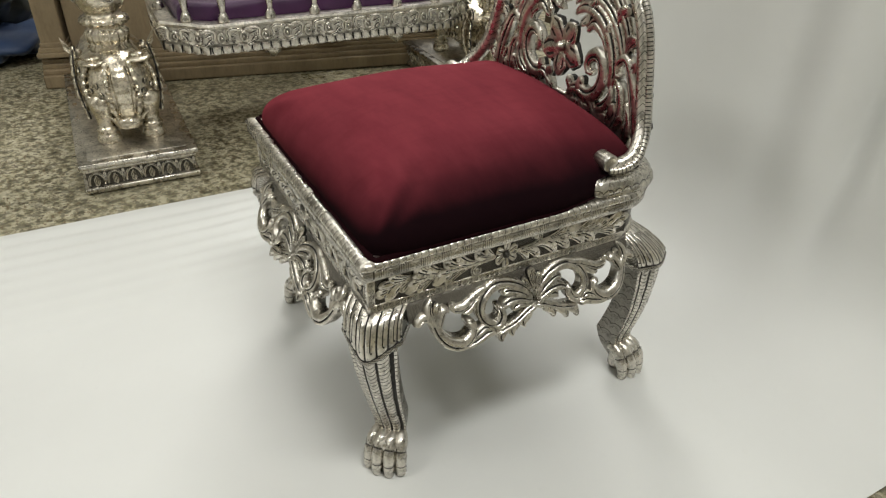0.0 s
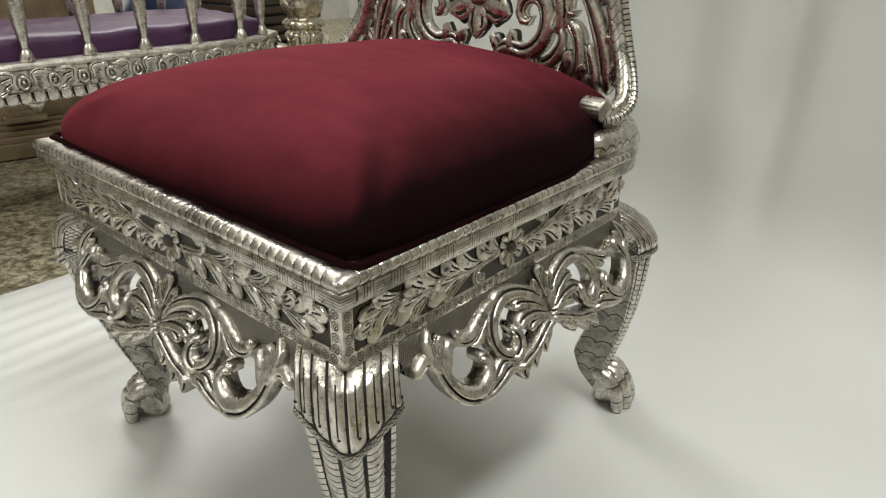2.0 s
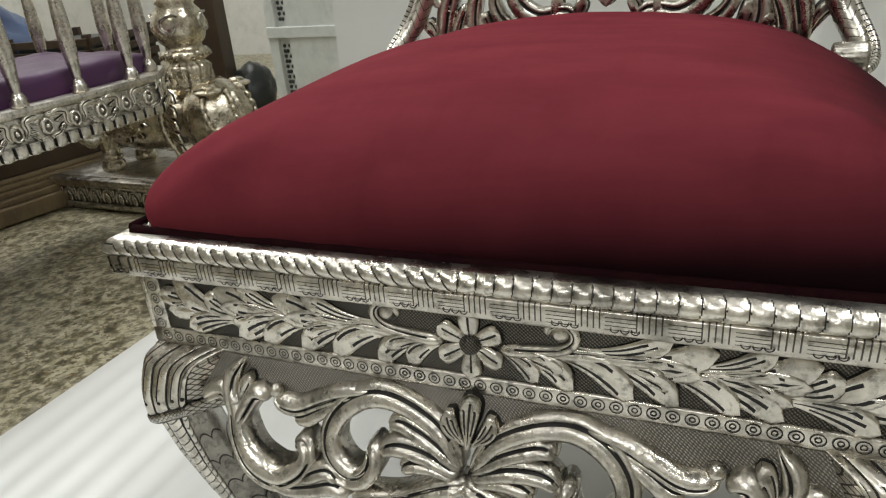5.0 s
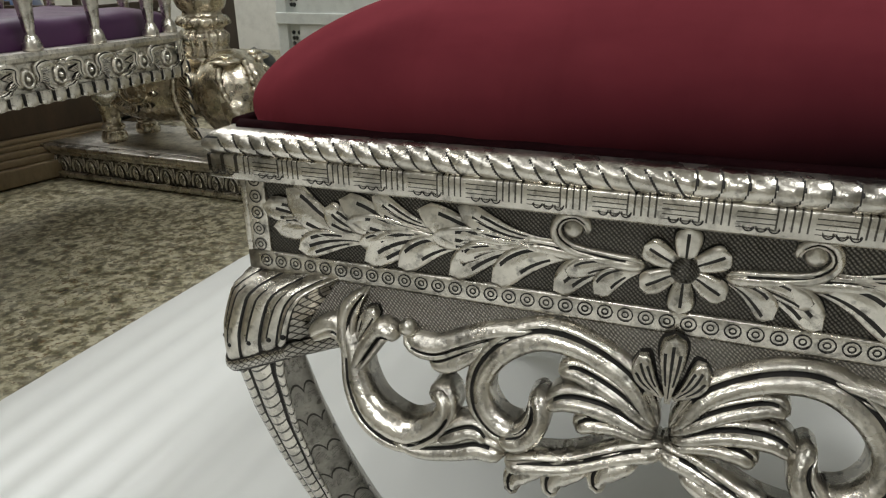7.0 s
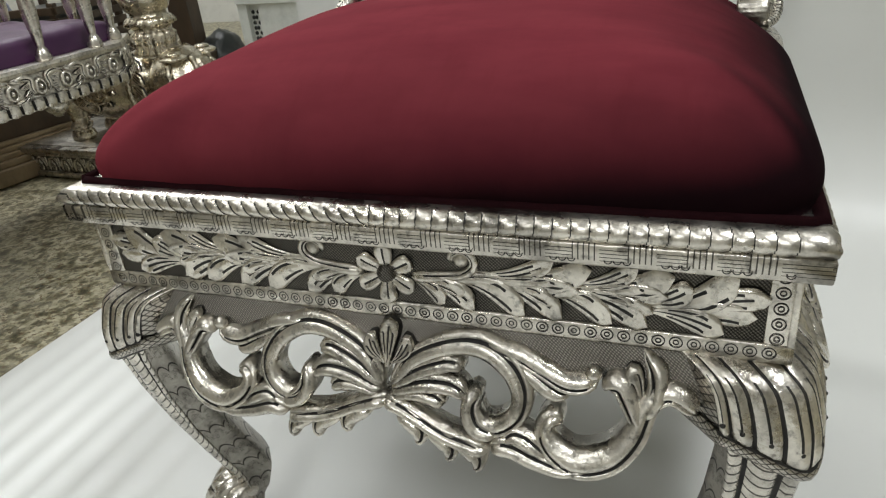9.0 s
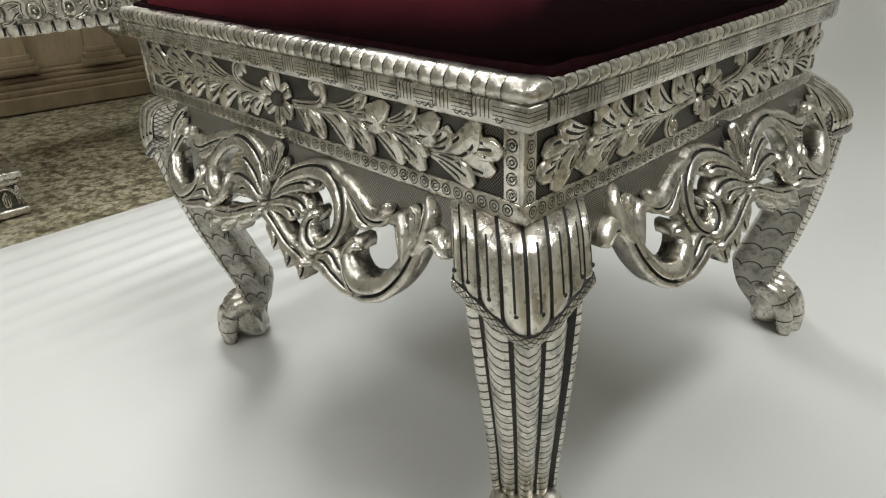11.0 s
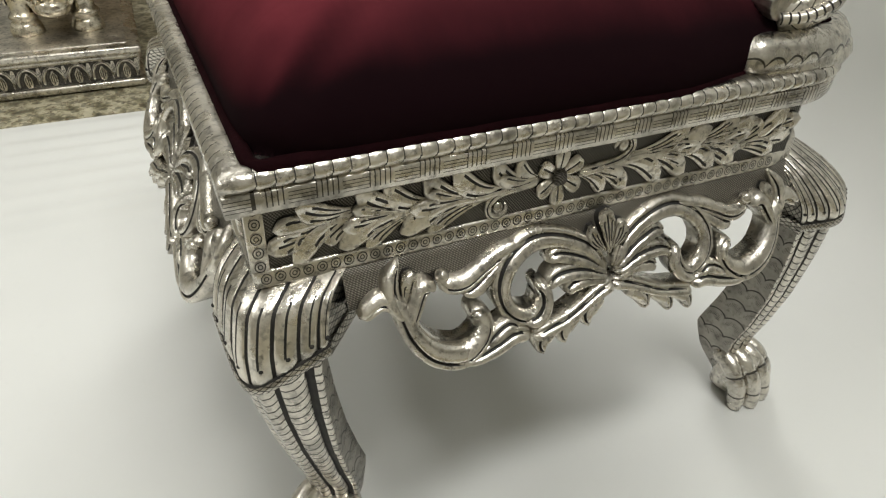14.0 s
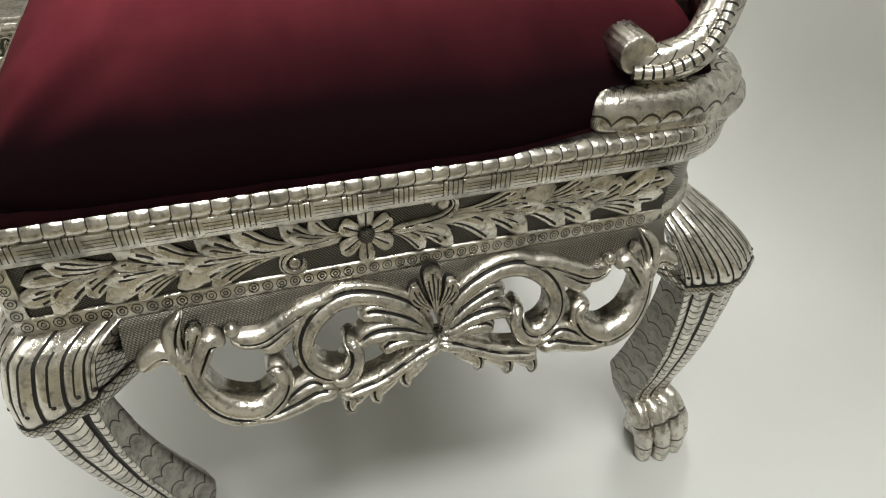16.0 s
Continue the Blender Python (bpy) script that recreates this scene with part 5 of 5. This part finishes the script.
def build_elephant(sy):
    """An elephant figure with a saddle cloth, one mesh, facing local x."""
    bm = bmesh.new()

    def blob(c, r, seg=22, bumps=0.0, turn=None):
        start = len(bm.verts)
        made = bmesh.ops.create_uvsphere(bm, u_segments=seg, v_segments=seg // 2 + 4, radius=1.0)["verts"]
        for v in made:
            k = 1 + bumps * noise.noise(v.co * 3.1 + Vector(c) * 9)
            v.co = Vector((v.co.x * r[0] * k, v.co.y * r[1] * k, v.co.z * r[2] * k))
            if turn:
                v.co = turn @ v.co
            v.co += Vector(c)
        return start

    def chest(ang, z, out=0.0):
        """A point on the chest's front, by angle round the upright axis."""
        k = math.sqrt(max(0.04, 1 - ((z - 0.15) / 0.125) ** 2))
        return (-0.02 + (0.105 * k + out) * math.cos(ang), (0.107 * k + out) * math.sin(ang), z)

    blob((-0.28, 0, 0.155), (0.24, 0.112, 0.10), 28, 0.03)
    blob((-0.02, 0, 0.15), (0.105, 0.107, 0.118), 30, 0.015)
    blob((0.058, 0, 0.062), (0.036, 0.042, 0.026), 18, 0.06)
    # Ridged blaze down the chest, between two hung garlands.
    grid(bm, lambda a, b: chest((a - 0.5) * (0.62 - 0.2 * b), 0.235 - 0.165 * b, (0.007 + 0.0012 * math.sin(b * 44)) if 0.01 < a < 0.99 else -0.004), 8, 26)
    for s in (1, -1):
        tube(bm, [Vector(chest(s * (0.42 - 0.1 * k / 30), 0.245 - 0.18 * k / 30, 0.004 + 0.002 * math.sin(k * 1.6))) for k in range(31)], lambda b: 0.007 + 0.0018 * math.sin(b * 48), 8)
        tube(bm, [Vector(chest(s * (1.25 - 1.05 * (k / 30) ** 2), 0.23 - 0.185 * k / 30, 0.005)) for k in range(31)], lambda b: 0.0075 + 0.002 * math.sin(b * 52), 8)
        for k in range(4):
            to_chest = lambda u, v, w, s=s: chest(s * (0.78 + u / 0.1), 0.16 + v, w + 0.001)
            leaf(bm, (0.01 * math.cos(1.57 * k), 0.012 * math.sin(1.57 * k)), (0.026 * math.cos(1.57 * k + 0.3), 0.032 * math.sin(1.57 * k + 0.3)), 0.009, to_chest, 0.006)
        blob((0.012, s * 0.062, 0.243), (0.042, 0.04, 0.010), 18)
        blob((0.014, s * 0.062, 0.254), (0.022, 0.022, 0.008), 14)
        for x in (0.035, -0.42):
            lathe(bm, [(0.0, 0.0), (0.037, 0.0), (0.039, 0.008), (0.034, 0.026), (0.026, 0.031), (0.032, 0.035), (0.034, 0.042), (0.03, 0.048), (0.025, 0.052), (0.027, 0.075), (0.036, 0.105), (0.043, 0.14), (0.0, 0.16)], 18, (x, s * 0.066, 0.0), wave=lambda a, z: 1 - 0.07 * abs(math.sin(a * 2.5)) if z < 0.03 else 1 - 0.03 * abs(math.sin(a * 8)))
        # Scalloped edge of the saddle cloth and a raised corner behind it.
        for k in range(6):
            a0 = 0.25 - 0.036 * k
            leaf(bm, (-0.1, a0), (-0.06, a0 - 0.03), 0.017, lambda u, v, w, s=s: (u, s * (0.108 + 0.012 * math.sin((v - 0.05) * 15) + w), v), 0.010)
        tube(bm, spline([(-0.1, s * 0.09, 0.25), (-0.12, s * 0.118, 0.19), (-0.11, s * 0.122, 0.12), (-0.08, s * 0.11, 0.06)], 20), lambda b: 0.009 + 0.002 * math.sin(b * 50), 8)
        grid(bm, lambda a, b, s=s: (-0.1 - 0.05 * a - 0.02 * b, s * (0.085 + 0.045 * b + 0.008 * math.sin(math.pi * a)), 0.225 + 0.06 * b - 0.035 * (2 * a - 1) ** 2), 6, 8)
        to = lambda u, v, w, s=s: (-0.28 + u, s * (0.105 + w), 0.155 + 0.66 * v)
        for rad in (0.025, 0.05):
            ring = [(rad * math.cos(math.tau * i / 12), rad * math.sin(math.tau * i / 12)) for i in range(13)]
            stroke(bm, ring, (0.007, 0.007), to, 0.008, 0.004, 30)
        for i in range(8):
            a = math.tau * i / 8
            leaf(bm, (0.055 * math.cos(a), 0.055 * math.sin(a)), (0.088 * math.cos(a), 0.088 * math.sin(a)), 0.013, to, 0.010)
    m = pose(*SWING, 0, 0, -1.6) @ pose(-0.080, sy * 0.70, 0.0985)
    ob = part("elephant_statue", bm, [brass, patina])
    ob.matrix_world = m
    return tagged(ob, "silver elephant figure with saddle cloth on a plinth", "statue", "elephants under the swing posts")


def build_swing_cushion():
    bm = bmesh.new()

    def fn(a, b):
        x, y = 2 * warp(a) - 1, 2 * warp(b) - 1
        h = (max(0.0, 1 - abs(x) ** 16) * max(0.0, 1 - abs(y) ** 20)) ** 0.2
        cut = 1 - 0.17 * max(0.0, abs(y) - 0.72) / 0.28 * abs(x) ** 2
        return (-0.27 + 0.205 * x * cut, 0.495 * y, 0.4215 + (0.062 + 0.008 * noise.noise((x * 3, y * 5, 2))) * h)

    grid(bm, fn, 40, 60)
    ob = part("swing_cushion", bm, purple)
    ob.matrix_world = pose(*SWING, 0, 0, -1.6)
    return tagged(ob, "purple satin mattress lying in the cradle", "cushion")


build_swing()
build_elephant(-1)
build_elephant(1)
build_swing_cushion()


# ---- things behind ----
def build_wooden_base():
    """Long painted wooden base with stepped mouldings, pilaster at one end and a lower wing at the other."""
    base = thing("wooden_base", "brown painted wooden shrine base with stepped mouldings", "wooden base", (-1.99, 0.0, 0.0), -12.0)
    bm = bmesh.new()
    for k, (d, z0, z1) in enumerate(((0.0, 0.0, 0.05), (-0.018, 0.05, 0.07), (-0.034, 0.07, 0.088), (-0.048, 0.088, 0.104), (-0.06, 0.104, 0.118))):
        box(bm, -0.6, d, -0.42, 1.35, z0, z1, 0.005)
    part("moulding", bm, wood, base, "stepped brown moulding", smooth=False)
    bm = bmesh.new()
    box(bm, -0.58, -0.075, -0.30, 0.78, 0.118, 0.80, 0.004)
    part("body", bm, wood, base, smooth=False)
    bm = bmesh.new()
    box(bm, -0.58, -0.075, 0.79, 1.33, 0.118, 0.33, 0.004)
    part("low_wing", bm, dark_wood, base, smooth=False)
    for y in (-0.36, 0.24, 0.5, 0.74):
        bm = bmesh.new()
        box(bm, -0.2, -0.045, y - 0.045, y + 0.045, 0.118, 0.80, 0.006)
        for k in range(3):
            box(bm, -0.2, -0.02 - 0.01 * k, y - 0.065 + 0.008 * k, y + 0.065 - 0.008 * k, 0.118 + 0.018 * k, 0.136 + 0.018 * k, 0.003)
        part("pilaster", bm, wood, base, smooth=False)


def build_cabinet():
    cab = thing("white_cabinet", "white lacquered cabinet with pierced lattice openings", "cabinet", (-1.72, 2.2, -0.004), -4)
    bm = bmesh.new()
    w, h = 1.0, 1.5
    box(bm, 0, w, 0.03, 0.42, 0.03, h, 0.004)
    part("body", bm, white_lacquer, cab, smooth=False)
    for z0, z1 in ((0.035, 0.075), (0.355, 0.40), (0.76, 0.8)):
        bm = bmesh.new()
        box(bm, 0.0, w, 0.0, 0.03, z0, z1, 0.003)
        part("cross_rail", bm, white_lacquer, cab, smooth=False)
    for x0, x1 in ((0.0, 0.05), (0.11, 0.5), (0.55, 1.0)):
        bm = bmesh.new()
        box(bm, x0, x1, 0.008, 0.03, 0.03, h, 0.003)
        part("stile", bm, white_lacquer, cab, smooth=False)
    bm = bmesh.new()
    bmesh.ops.create_icosphere(bm, subdivisions=1, radius=0.0095)
    hole_data = finish(bm, "lattice_hole", [dark_plastic])
    for i in range(30):
        for j in range(2):
            z = 0.10 + 0.022 * i
            if 0.34 < z < 0.41:
                continue
            hole = part("lattice_hole", hole_data, None, cab)
            hole.matrix_basis = pose(0.065 + 0.028 * ((j + 0.5 * (i % 2)) % 1.5), 0.0295, z)
    for x in (0.03, 0.97):
        bm = bmesh.new()
        box(bm, x - 0.025, x + 0.025, 0.05, 0.1, 0.0, 0.035, 0.003)
        part("foot", bm, white_lacquer, cab, smooth=False)


def lump(name, at, size, mat, label, category, rough=0.35, seed=0):
    bm = bmesh.new()
    bmesh.ops.create_icosphere(bm, subdivisions=4, radius=1.0)
    for v in bm.verts:
        n = noise.noise(v.co * 1.7 + Vector((seed, 0, 0))) + 0.5 * noise.noise(v.co * 4.3 + Vector((0, seed, 0)))
        v.co *= 1 + rough * n
        v.co = Vector((v.co.x * size[0], v.co.y * size[1], max(v.co.z, -0.75) * size[2]))
    low = min(v.co.z for v in bm.verts)
    bmesh.ops.translate(bm, vec=(0, 0, -low), verts=bm.verts)
    ob = part(name, bm, mat)
    ob.matrix_world = pose(*at)
    return tagged(ob, label, category)


build_wooden_base()
build_cabinet()
lump("blue_cloth", (-2.75, -0.62, -0.004), (0.34, 0.26, 0.085), blue_cloth, "crumpled blue cloth heaped on the floor", "cloth", 0.4, 1)
lump("dark_bag", (-2.82, -0.6, 0.11), (0.26, 0.28, 0.2), dark_plastic, "dark green plastic bag piled on blue cloth", "bag", 0.4, 4)
lump("black_bag", (-1.95, 2.35, -0.004), (0.1, 0.12, 0.13), dark_plastic, "small black bag standing on the floor", "bag", 0.2, 7)


def build_carton():
    """Flat-lying cardboard carton on the low wing of the wooden base."""
    box_thing = thing("carton", "tan cardboard carton lying on the wooden base", "carton", (-2.02, 1.18, 0.333), 14)
    bm = bmesh.new()
    box(bm, -0.16, 0.16, -0.2, 0.2, 0.0, 0.055, 0.004)
    part("carton_body", bm, cardboard, box_thing, smooth=False)
    for y0, y1, z in ((-0.2, -0.003, 0.0555), (0.003, 0.2, 0.0555)):
        bm = bmesh.new()
        box(bm, -0.165, 0.165, y0, y1, z, z + 0.004, 0.001)
        part("flap", bm, cardboard, box_thing, smooth=False)


def build_crate():
    """Dark slatted crate."""
    crate = thing("slatted_crate", "dark slatted crate standing on the floor", "crate", (-2.25, 1.72, -0.004), 10)
    for x in (-0.18, 0.16):
        for y in (-0.2, 0.18):
            bm = bmesh.new()
            box(bm, x, x + 0.025, y, y + 0.025, 0.0, 0.47, 0.002)
            part("corner_post", bm, dark_wood, crate, smooth=False)
    for k in range(11):
        for x0, x1, y0, y1 in ((0.185, 0.197, -0.2, 0.205), (-0.18, 0.185, -0.212, -0.2)):
            bm = bmesh.new()
            box(bm, x0, x1, y0, y1, 0.02 + 0.041 * k, 0.047 + 0.041 * k, 0.002)
            part("slat", bm, dark_wood, crate, smooth=False)
    bm = bmesh.new()
    box(bm, -0.15, 0.15, -0.17, 0.17, 0.01, 0.44, 0.003)
    part("lining", bm, dark_plastic, crate, smooth=False)


def build_timber():
    """Dark timber upright on a block."""
    post = thing("timber_post", "dark brown timber post on a square block", "post", (-2.03, 2.24, -0.004), 8)
    bm = bmesh.new()
    box(bm, -0.12, 0.12, -0.12, 0.12, 0.0, 0.16, 0.006)
    part("block", bm, dark_wood, post, smooth=False)
    bm = bmesh.new()
    box(bm, -0.05, 0.05, -0.05, 0.05, 0.16, 1.7, 0.006)
    part("shaft", bm, dark_wood, post, smooth=False)


build_carton()
build_crate()
build_timber()
lump("blue_sack", (-2.62, 1.55, -0.004), (0.24, 0.3, 0.36), blue_cloth, "bulging blue tarpaulin sack standing on the floor", "sack", 0.2, 11)
